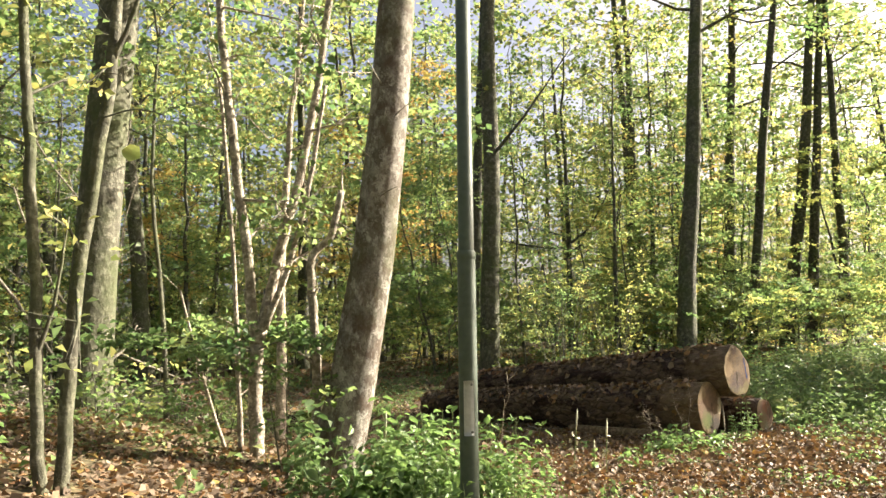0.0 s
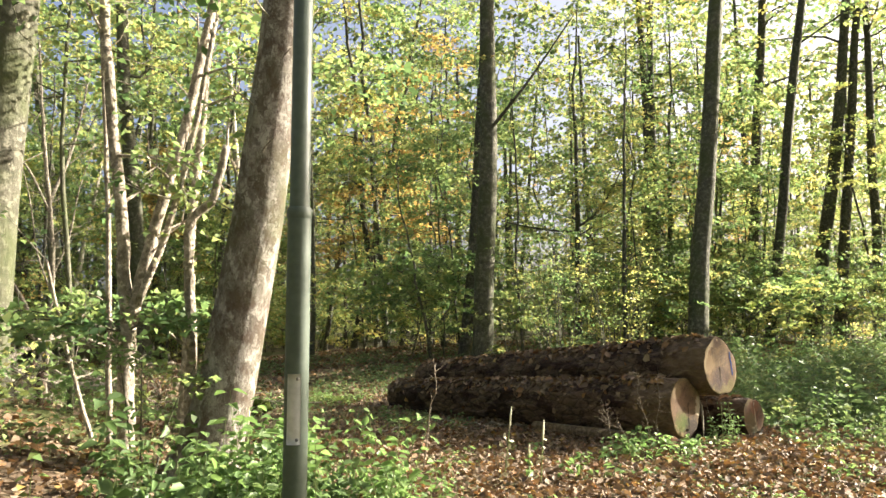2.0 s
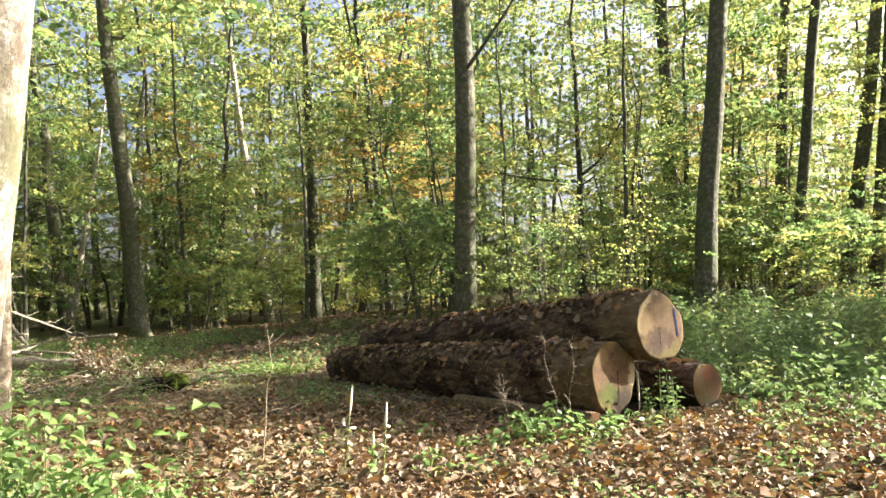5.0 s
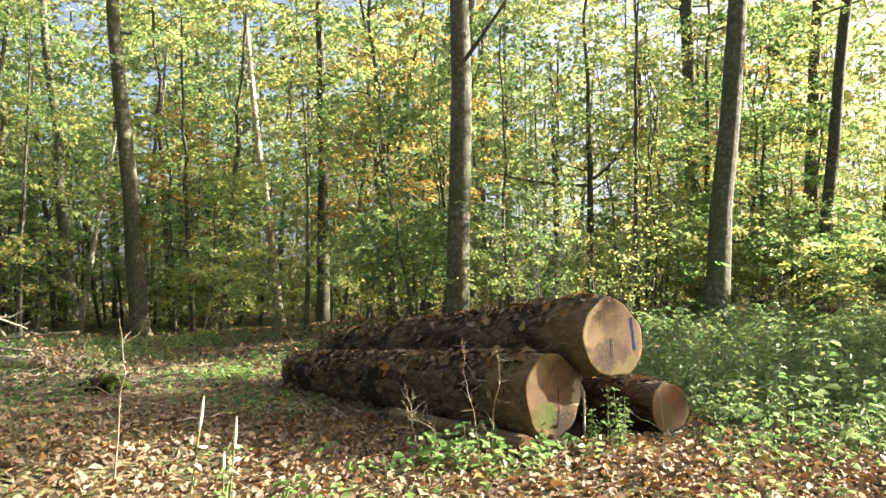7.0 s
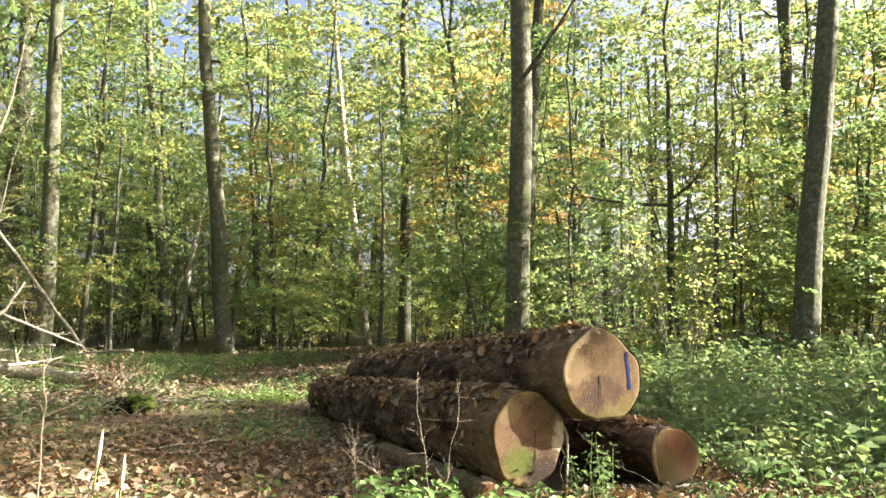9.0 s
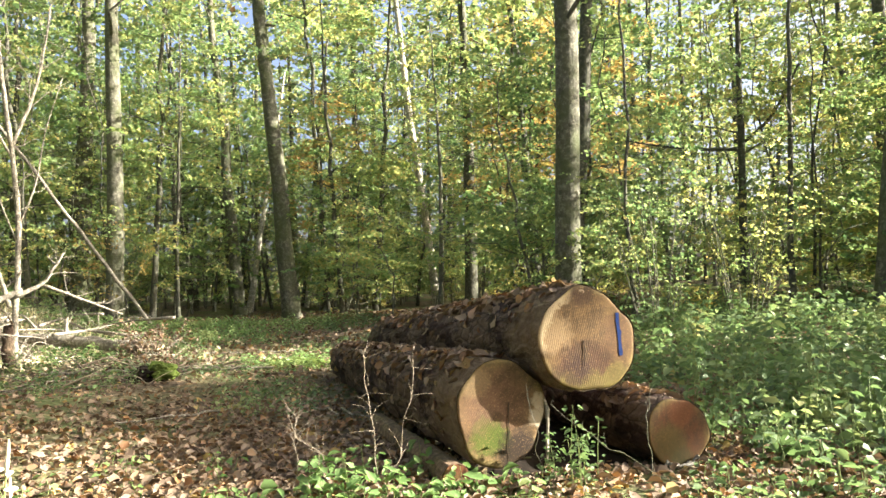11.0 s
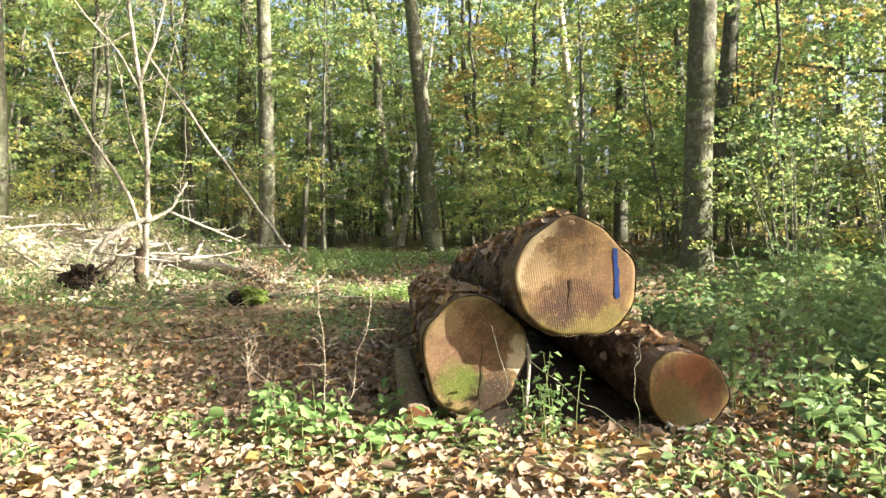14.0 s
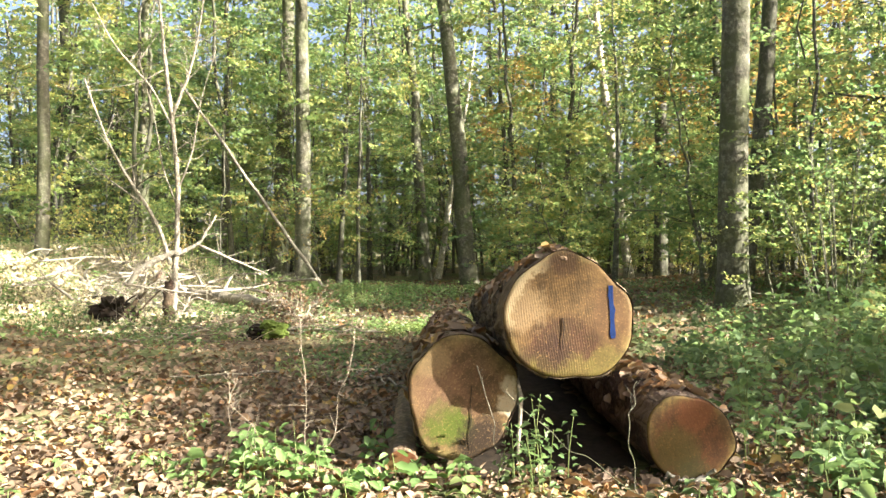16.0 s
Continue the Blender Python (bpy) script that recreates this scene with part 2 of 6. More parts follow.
def log_bark_material(name, peeled):
    """Dark reddish bark with black and tan patches; peeled: how far the bare wood reaches from the sawn end."""
    m, nt, out = material(name)
    v = coords(nt)
    vs = coords(nt, (3.2, 1.5, 3.2))
    plates = node(nt, "ShaderNodeTexVoronoi", Scale=3.2)
    plates.feature = "DISTANCE_TO_EDGE"
    warp = mixc(nt, 0.12, vs, noise_out(nt, v, 6.0, 4, 0.6, "Color"), "ADD")
    nt.links.new(warp, plates.inputs["Vector"])
    fine = noise_out(nt, vs, 5.0, 9, 0.7)
    big = noise_out(nt, v, 1.3, 5)
    peel = noise_out(nt, coords(nt, (1.0, 0.5, 1.0)), 2.0, 5, 0.62)
    # maroon-black inner bark, and tan-grey where the outer bark still lies
    dark = ramp(nt, fine, [(0.28, (0.014, 0.008, 0.007)), (0.55, (0.038, 0.020, 0.016)), (0.8, (0.085, 0.050, 0.038))])
    tan = ramp(nt, fine, [(0.28, (0.055, 0.037, 0.026)), (0.55, (0.125, 0.088, 0.062)), (0.8, (0.25, 0.19, 0.135))])
    patch = noise_out(nt, coords(nt, (1.0, 0.6, 1.0)), 2.3, 7, 0.66)
    col = mixc(nt, ramp(nt, patch, [(0.50, (0, 0, 0)), (0.535, (0.92, 0.92, 0.92))]), tan, dark)
    col = mixc(nt, ramp(nt, plates.outputs["Distance"], [(0.0, (0.7, 0.7, 0.7)), (0.07, (0, 0, 0))]), col, (0.012, 0.008, 0.006))
    col = mixc(nt, ramp(nt, big, [(0.56, (0, 0, 0)), (0.7, (0.35, 0.35, 0.35))]), col, (0.06, 0.065, 0.025))
    tc = nt.nodes.new("ShaderNodeTexCoord")
    sp = nt.nodes.new("ShaderNodeSeparateXYZ")
    nt.links.new(tc.outputs["Object"], sp.inputs[0])
    edge = math_node(nt, "MULTIPLY", math_node(nt, "ADD", sp.outputs["Y"], math_node(nt, "MULTIPLY", peel, 0.9)), 0.25)
    bare = ramp(nt, edge, [(0.25 * peeled, (0.85, 0.85, 0.85)), (0.25 * peeled + 0.03, (0, 0, 0))])
    col = mixc(nt, bare, col, ramp(nt, fine, [(0.3, (0.085, 0.056, 0.033)), (0.7, (0.20, 0.145, 0.09))]))
    hgt = math_node(nt, "ADD", math_node(nt, "MINIMUM", plates.outputs["Distance"], 0.2), math_node(nt, "MULTIPLY", fine, 0.5))
    hgt = math_node(nt, "ADD", hgt, math_node(nt, "MULTIPLY", ramp(nt, patch, [(0.49, (0, 0, 0)), (0.53, (1, 1, 1))]), 0.35))
    principled(nt, out, col, 0.85, hgt, 1.0, 0.05, spec=0.2)
    return m


log_bark = log_bark_material("log_bark", 1.0)
log_bark_whole = log_bark_material("log_bark_whole", 0.3)


def cut_face_material(name, base, stain, moss, angle, ridge, rim_at=0.29, smooth_side=None, spots=(), torn=0.0):
    """Sawn end grain: growth rings, slanting saw marks, brown stain in the heart and moss low down."""
    m, nt, out = material(name)
    tc = nt.nodes.new("ShaderNodeTexCoord")
    mp = nt.nodes.new("ShaderNodeMapping")
    mp.inputs["Rotation"].default_value = (0, radians(angle), 0)
    nt.links.new(tc.outputs["Object"], mp.inputs["Vector"])
    v = mp.outputs["Vector"]
    warp = mixc(nt, 0.02, v, noise_out(nt, v, 5.0, 3, 0.6, "Color"), "ADD")
    saw = node(nt, "ShaderNodeTexWave", Scale=24.0, Distortion=3.6, Detail=5.0)
    saw.bands_direction = "X"
    saw.inputs["Detail Scale"].default_value = 1.6
    saw.inputs["Detail Roughness"].default_value = 0.7
    nt.links.new(warp, saw.inputs["Vector"])
    rings = node(nt, "ShaderNodeTexWave", Scale=16.0, Distortion=1.5, Detail=2.0)
    rings.wave_type, rings.rings_direction = "RINGS", "Y"
    nt.links.new(warp, rings.inputs["Vector"])
    big = noise_out(nt, v, 3.4, 5, 0.65)
    fine = noise_out(nt, v, 60.0, 3)
    col = ramp(nt, big, [(0.28, tuple(0.75 * c for c in base)), (0.7, tuple(1.2 * c for c in base))])
    col = mixc(nt, math_node(nt, "MULTIPLY", rings.outputs["Fac"], 0.30), col, tuple(0.55 * c for c in base))
    sp = nt.nodes.new("ShaderNodeSeparateXYZ")
    nt.links.new(tc.outputs["Object"], sp.inputs[0])
    sawn = ramp(nt, noise_out(nt, v, 6.0, 5, 0.7), [(0.32, (0.15, 0.15, 0.15)), (0.62, (1, 1, 1))])
    if smooth_side is not None:
        sawn = math_node(nt, "MULTIPLY", sawn, ramp(nt, sp.outputs["X"], [(smooth_side, (1, 1, 1)), (smooth_side + 0.07, (0.0, 0.0, 0.0))]))
    col = mixc(nt, math_node(nt, "MULTIPLY", math_node(nt, "MULTIPLY", saw.outputs["Fac"], ridge * 0.24), sawn), col, tuple(0.4 * c for c in base))
    heart = node(nt, "ShaderNodeTexGradient")
    heart.gradient_type = "SPHERICAL"
    hm = nt.nodes.new("ShaderNodeMapping")
    hm.inputs["Location"].default_value = (0.05, 0, stain[3] * 3.5)
    hm.inputs["Scale"].default_value = (3.5, 3.5, 3.5)
    nt.links.new(tc.outputs["Object"], hm.inputs["Vector"])
    nt.links.new(hm.outputs[0], heart.inputs["Vector"])
    hs = math_node(nt, "ADD", heart.outputs["Fac"], math_node(nt, "MULTIPLY", math_node(nt, "SUBTRACT", big, 0.5), 1.2))
    col = mixc(nt, ramp(nt, hs, [(0.12, (0, 0, 0)), (0.42, (0.9, 0.9, 0.9))]), col, stain[:3])
    low = math_node(nt, "ADD", math_node(nt, "MULTIPLY", sp.outputs["Z"], -2.6), math_node(nt, "MULTIPLY", math_node(nt, "SUBTRACT", big, 0.5), 0.9))
    low = math_node(nt, "SUBTRACT", low, math_node(nt, "MULTIPLY", math_node(nt, "ABSOLUTE", math_node(nt, "ADD", sp.outputs["X"], 0.06)), 1.6))
    col = mixc(nt, ramp(nt, low, [(moss, (0, 0, 0)), (moss + 0.14, (0.85, 0.85, 0.85))]), col, (0.060, 0.085, 0.014))
    rad = nt.nodes.new("ShaderNodeVectorMath")
    rad.operation = "LENGTH"
    flat = nt.nodes.new("ShaderNodeCombineXYZ")
    nt.links.new(sp.outputs["X"], flat.inputs[0])
    nt.links.new(sp.outputs["Z"], flat.inputs[2])
    nt.links.new(flat.outputs[0], rad.inputs[0])
    rim = math_node(nt, "ADD", rad.outputs["Value"], math_node(nt, "MULTIPLY", math_node(nt, "SUBTRACT", noise_out(nt, v, 9.0, 4), 0.5), 0.16))
    col = mixc(nt, ramp(nt, rim, [(rim_at, (0, 0, 0)), (rim_at + 0.06, (0.45, 0.45, 0.45))]), col, (0.16, 0.14, 0.045))
    col = mixc(nt, ramp(nt, noise_out(nt, v, 22.0, 5, 0.7), [(0.55, (0, 0, 0)), (0.72, (0.5, 0.5, 0.5))]), col, tuple(0.4 * q for q in base))
    blotch = noise_out(nt, v, 7.5, 6, 0.7)
    col = mixc(nt, ramp(nt, blotch, [(0.46, (0, 0, 0)), (0.58, (0.7, 0.7, 0.7))]), col, tuple(0.33 * q for q in base))
    col = mixc(nt, ramp(nt, blotch, [(0.30, (0.5, 0.5, 0.5)), (0.42, (0, 0, 0))]), col, tuple(min(1.0, 1.55 * q) for q in base))
    streak = noise_out(nt, coords(nt, (30.0, 1.0, 3.0)), 1.0, 4, 0.6)
    col = mixc(nt, ramp(nt, streak, [(0.5, (0, 0, 0)), (0.68, (0.5, 0.5, 0.5))]), col, tuple(0.45 * q for q in base))
    for px, pz, reach, colour, much in spots:
        dist = nt.nodes.new("ShaderNodeVectorMath")
        dist.operation = "DISTANCE"
        dist.inputs[1].default_value = (px, 0, pz)
        nt.links.new(flat.outputs[0], dist.inputs[0])
        near = math_node(nt, "ADD", math_node(nt, "DIVIDE", dist.outputs["Value"], reach), math_node(nt, "MULTIPLY", math_node(nt, "SUBTRACT", noise_out(nt, v, 13.0, 6, 0.72), 0.5), 1.7))
        col = mixc(nt, ramp(nt, near, [(0.62, (much, much, much)), (0.95, (0, 0, 0))]), col, colour)
    if torn:
        edge = math_node(nt, "ADD", rad.outputs["Value"], math_node(nt, "MULTIPLY", math_node(nt, "SUBTRACT", noise_out(nt, v, 16.0, 6, 0.7), 0.5), 0.18))
        edge = ramp(nt, edge, [(torn, (0, 0, 0)), (torn + 0.02, (0.75, 0.75, 0.75))])
        edge = math_node(nt, "MULTIPLY", edge, ramp(nt, math_node(nt, "MULTIPLY", sp.outputs["X"], -1.0), [(0.08, (0, 0, 0)), (0.18, (1, 1, 1))]))
        edge = math_node(nt, "MULTIPLY", edge, ramp(nt, math_node(nt, "ADD", sp.outputs["Z"], 0.5), [(0.42, (0, 0, 0)), (0.52, (1, 1, 1))]))
        col = mixc(nt, edge, col, (0.32, 0.255, 0.15))
    grain = noise_out(nt, v, 95.0, 4, 0.75)
    col = mixc(nt, ramp(nt, grain, [(0.56, (0, 0, 0)), (0.68, (0.55, 0.55, 0.55))]), col, tuple(min(1.0, 2.3 * q) for q in base))
    col = mixc(nt, ramp(nt, grain, [(0.32, (0.6, 0.6, 0.6)), (0.44, (0, 0, 0))]), col, tuple(0.35 * q for q in base))
    ridge = math_node(nt, "MULTIPLY", sawn, ridge)
    hgt = math_node(nt, "ADD", math_node(nt, "MULTIPLY", saw.outputs["Fac"], ridge), math_node(nt, "MULTIPLY", fine, 0.7))
    principled(nt, out, col, 0.8, hgt, 0.35, 0.004, spec=0.2)
    return m


face_upper = cut_face_material("cut_face_upper", (0.101, 0.060, 0.022), (0.040, 0.017, 0.009, 0.20), 1.2, 8.0, 1.1, 0.30, 0.10,
                               [(-0.25, 0.06, 0.16, (0.23, 0.16, 0.085), 0.65), (-0.14, -0.30, 0.12, (0.105, 0.085, 0.018), 0.7), (0.20, -0.25, 0.12, (0.095, 0.078, 0.018), 0.6), (0.24, 0.02, 0.17, (0.073, 0.037, 0.016), 0.6), (-0.08, -0.20, 0.13, (0.023, 0.010, 0.006), 0.75), (0.05, -0.33, 0.15, (0.087, 0.070, 0.014), 0.6), (-0.02, 0.30, 0.10, (0.035, 0.018, 0.010), 0.7)], 0.278)
face_lower = cut_face_material("cut_face_lower", (0.125, 0.079, 0.034), (0.089, 0.048, 0.025, -0.05), 1.6, -35.0, 0.45, 0.27, 0.2,
                               [(-0.10, -0.14, 0.14, (0.056, 0.077, 0.009), 0.85), (-0.02, -0.17, 0.11, (0.050, 0.071, 0.008), 0.8), (-0.17, 0.02, 0.18, (0.112, 0.065, 0.037), 0.5), (0.27, -0.05, 0.09, (0.30, 0.25, 0.17), 0.85), (0.26, 0.06, 0.06, (0.30, 0.25, 0.17), 0.8), (0.12, -0.27, 0.19, (0.015, 0.009, 0.006), 0.9), (-0.16, 0.2, 0.12, (0.158, 0.112, 0.055), 0.6)])
face_small = cut_face_material("cut_face_small", (0.073, 0.038, 0.012), (0.069, 0.025, 0.009, 0.0), 1.6, 20.0, 0.14, 0.19, None,
                               [(-0.08, -0.06, 0.17, (0.058, 0.045, 0.011), 0.75), (0.03, 0.13, 0.12, (0.099, 0.036, 0.013), 0.7), (0.02, -0.17, 0.09, (0.033, 0.034, 0.010), 0.7)])


def plain_material(name, a, b, scale=20.0, roughness=0.6, metal=0.0, relief=0.2, spec=0.4):
    m, nt, out = material(name)
    v = coords(nt)
    n1 = noise_out(nt, v, scale, 6)
    n2 = noise_out(nt, v, scale * 0.15, 4)
    col = ramp(nt, n1, [(0.3, a), (0.7, b)])
    col = mixc(nt, ramp(nt, n2, [(0.5, (0, 0, 0)), (0.7, (0.4, 0.4, 0.4))]), col, tuple(0.6 * c for c in a))
    principled(nt, out, col, roughness, n1, relief, 0.004, metal, spec)
    return m


post_paint = plain_material("post_paint", (0.060, 0.080, 0.060), (0.085, 0.107, 0.083), 25.0, 0.5)
plate_metal = plain_material("plate_metal", (0.42, 0.43, 0.43), (0.56, 0.57, 0.57), 30.0, 0.45, 0.3)
bolt_metal = plain_material("bolt_metal", (0.10, 0.10, 0.10), (0.18, 0.18, 0.18), 80.0, 0.4, 0.7)
moss_green = plain_material("moss", (0.04, 0.062, 0.012), (0.085, 0.11, 0.022), 60.0, 0.95, 0.0, 1.0, 0.1)
blue_paint = plain_material("blue_paint", (0.006, 0.015, 0.058), (0.010, 0.025, 0.090), 60.0, 0.9, spec=0.1)
fungus_white = plain_material("fungus", (0.13, 0.12, 0.095), (0.22, 0.205, 0.17), 50.0, 0.8)
stem_dry = plain_material("stem_dry", (0.17, 0.135, 0.095), (0.30, 0.245, 0.18), 30.0, 0.8)
stem_green = plain_material("stem_green", (0.12, 0.16, 0.05), (0.20, 0.24, 0.08), 30.0, 0.6)
# near-black: soil on the roots, and the shade painted under the logs
dark_soil_shade = plain_material("root_soil_and_shade", (0.010, 0.008, 0.006), (0.030, 0.022, 0.015), 18.0, 0.95, 0.0, 1.0, 0.1)
straw = leaf_material("straw", [(0.0, (0.30, 0.27, 0.13)), (0.5, (0.50, 0.45, 0.26)), (0.8, (0.62, 0.57, 0.40)), (1.0, (0.27, 0.33, 0.10))], translucence=0.3)
pale_dry_lit = plain_material("pale_seed_lit_leaf", (0.55, 0.52, 0.36), (0.72, 0.70, 0.52), 60.0, 0.8)


# ---- mesh tools ----
class Geo:
    """Gathers tubes, leaves and patches into one mesh."""

    def __init__(self):
        self.v, self.q, self.t, self.n = [], [], [], 0

    def add(self, verts, quads=None, tris=None):
        verts = np.asarray(verts, float).reshape(-1, 3)
        if quads is not None and len(quads):
            self.q.append(np.asarray(quads, int).reshape(-1, 4) + self.n)
        if tris is not None and len(tris):
            self.t.append(np.asarray(tris, int).reshape(-1, 3) + self.n)
        self.v.append(verts)
        self.n += len(verts)
        return self

    def tube(self, pts, radii, sides=8, cap=True, bumps=0.0, rng=None):
        pts, radii = np.asarray(pts, float), np.asarray(radii, float)
        way = np.gradient(pts, axis=0)
        way /= np.linalg.norm(way, axis=1)[:, None] + 1e-9
        ref = np.array([0, 0, 1.0]) if abs(way[0][2]) < 0.8 else np.array([1.0, 0, 0])
        a = np.cross(way, ref)
        a /= np.linalg.norm(a, axis=1)[:, None] + 1e-9
        b = np.cross(way, a)
        ang = np.linspace(0, 2 * np.pi, sides, endpoint=False)
        r = radii[:, None] * np.ones(sides)
        if bumps and rng is not None:
            r = r * (1 + bumps * rng.standard_normal(r.shape))
        ring = pts[:, None] + r[..., None] * (np.cos(ang)[None, :, None] * a[:, None] + np.sin(ang)[None, :, None] * b[:, None])
        n, idx = len(pts), np.arange(len(pts) * sides).reshape(-1, sides)
        nxt = np.roll(idx, -1, axis=1)
        quads = np.stack([idx[:-1], nxt[:-1], nxt[1:], idx[1:]], -1).reshape(-1, 4)
        verts, tris = ring.reshape(-1, 3), None
        if cap:
            verts = np.concatenate([verts, pts[[0, -1]]])
            c0, c1 = n * sides, n * sides + 1
            tris = [(c0, nxt[0][i], idx[0][i]) for i in range(sides)] + [(c1, idx[-1][i], nxt[-1][i]) for i in range(sides)]
        return self.add(verts, quads, tris)

    def leaves(self, at, normal, size, rng, full=False, narrow=0.62, fold=1.0):
        """One folded leaf at each place; full: six corners, else four."""
        at, normal = np.asarray(at, float), np.asarray(normal, float)
        k = len(at)
        if not k:
            return self
        size = np.broadcast_to(np.asarray(size, float), (k,))[:, None]
        normal = normal / (np.linalg.norm(normal, axis=1)[:, None] + 1e-9)
        d = rng.standard_normal((k, 3))
        d -= (d * normal).sum(1)[:, None] * normal
        d /= np.linalg.norm(d, axis=1)[:, None] + 1e-9
        s = np.cross(normal, d)
        curled, fold = fold, fold * (0.10 + 0.14 * rng.random((k, 1))) * size
        w = size * narrow * 0.5
        base, tip = at - d * size * 0.5, at + d * size * 0.5 - normal * size * 0.12
        if not full:
            verts = np.stack([base, at + s * w + normal * fold, tip, at - s * w + normal * fold], 1)
            return self.add(verts.reshape(-1, 3), np.arange(4 * k).reshape(-1, 4))
        curl = curled * rng.uniform(-0.15, 0.3, (k, 1)) * size
        w = w * rng.uniform(0.6, 1.2, (k, 1))
        u1, u2 = rng.uniform(0.22, 0.36, (k, 1)), rng.uniform(0.58, 0.74, (k, 1))
        l1, l2 = base + d * size * u1 + s * w + normal * fold, base + d * size * u2 + s * w * rng.uniform(0.55, 0.95, (k, 1)) + normal * (fold + curl * 0.6)
        r1, r2 = base + d * size * u1 - s * w * rng.uniform(0.75, 1.1, (k, 1)) + normal * fold, base + d * size * u2 - s * w * 0.75 + normal * (fold - curl * 0.4)
        verts = np.stack([base, l1, l2, tip + normal * curl, r2, r1], 1)
        idx = np.arange(6 * k).reshape(-1, 6)
        quads = np.concatenate([idx[:, [0, 1, 2, 3]], idx[:, [0, 3, 4, 5]]])
        return self.add(verts.reshape(-1, 3), quads)

    def mesh(self, name, mat, smooth=True):
        me = bpy.data.meshes.new(name)
        v = np.concatenate(self.v) if self.v else np.zeros((0, 3))
        q = np.concatenate(self.q) if self.q else np.zeros((0, 4), int)
        t = np.concatenate(self.t) if self.t else np.zeros((0, 3), int)
        loops = np.concatenate([q.ravel(), t.ravel()]).astype(np.int32)
        starts = np.concatenate([np.arange(len(q)) * 4, 4 * len(q) + np.arange(len(t)) * 3]).astype(np.int32)
        me.vertices.add(len(v))
        me.vertices.foreach_set("co", v.astype(np.float32).ravel())
        me.loops.add(len(loops))
        me.loops.foreach_set("vertex_index", loops)
        me.polygons.add(len(starts))
        me.polygons.foreach_set("loop_start", starts)
        if smooth:
            me.polygons.foreach_set("use_smooth", np.ones(len(starts), dtype=bool))
        me.update(calc_edges=True)
        me.validate()
        me.materials.append(mat)
        return me

    def part(self, name, mat, parent=None, label="", smooth=True):
        ob = new(name, self.mesh(name, mat, smooth))
        ob.parent = parent
        return tagged(ob, label)


def thing(name, label, category, group="", at=(0, 0, 0)):
    e = new(name)
    e.empty_display_size = 0.2
    e.location = at
    return tagged(e, label, category, group)


def smooth_step(t):
    t = np.clip(t, 0, 1)
    return t * t * (3 - 2 * t)


def ground_z(x, y):
    x, y = np.asarray(x, float), np.asarray(y, float)
    z = 0.65 * smooth_step((y - 14) / 14) * smooth_step((x + 12) / 13)
    z = z + 0.85 * smooth_step((1.5 - x) / 6) * (1 - smooth_step((y - 8.4) / 3.6)) * smooth_step((y + 3) / 6)
    z = z + 1.3 * smooth_step((-x - 7.5) / 6) * smooth_step((y - 8) / 5) * (1 - smooth_step((y - 16) / 6))
    z = z + 0.05 * np.sin(0.9 * x + 0.4) * np.sin(0.8 * y + 1.0) * smooth_step((np.hypot(x - 3, y - 11.5) - 2.5) / 3)
    return z + 0.5 * smooth_step((np.hypot(x, y) - 34) / 40)


def gz(x, y):
    return float(ground_z(x, y))


# ---- ground: one sheet to the horizon, finer near the walk ----
def build_ground():
    xs = np.concatenate([-np.geomspace(400, 16, 18), np.arange(-15, 15.01, 0.25), np.geomspace(16, 400, 18)])
    ys = np.concatenate([-np.geomspace(400, 5, 16), np.arange(-4, 32.01, 0.25), np.geomspace(33, 430, 18)])
    X, Y = np.meshgrid(xs, ys)
    rng = np.random.default_rng(5)
    Z = ground_z(X, Y)
    near = (np.abs(X) < 15.5) & (Y > -4) & (Y < 32)
    Z = Z + np.where(near, 0.012 * rng.standard_normal(X.shape), 0)
    idx = np.arange(X.size).reshape(X.shape)
    quads = np.stack([idx[:-1, :-1], idx[:-1, 1:], idx[1:, 1:], idx[1:, :-1]], -1).reshape(-1, 4)
    ob = Geo().add(np.stack([X, Y, Z], -1).reshape(-1, 3), quads).part("ground", forest_floor)
    tagged(ob, "brown forest floor of leaf litter, soil and moss", "ground", kind="structure")


build_ground()


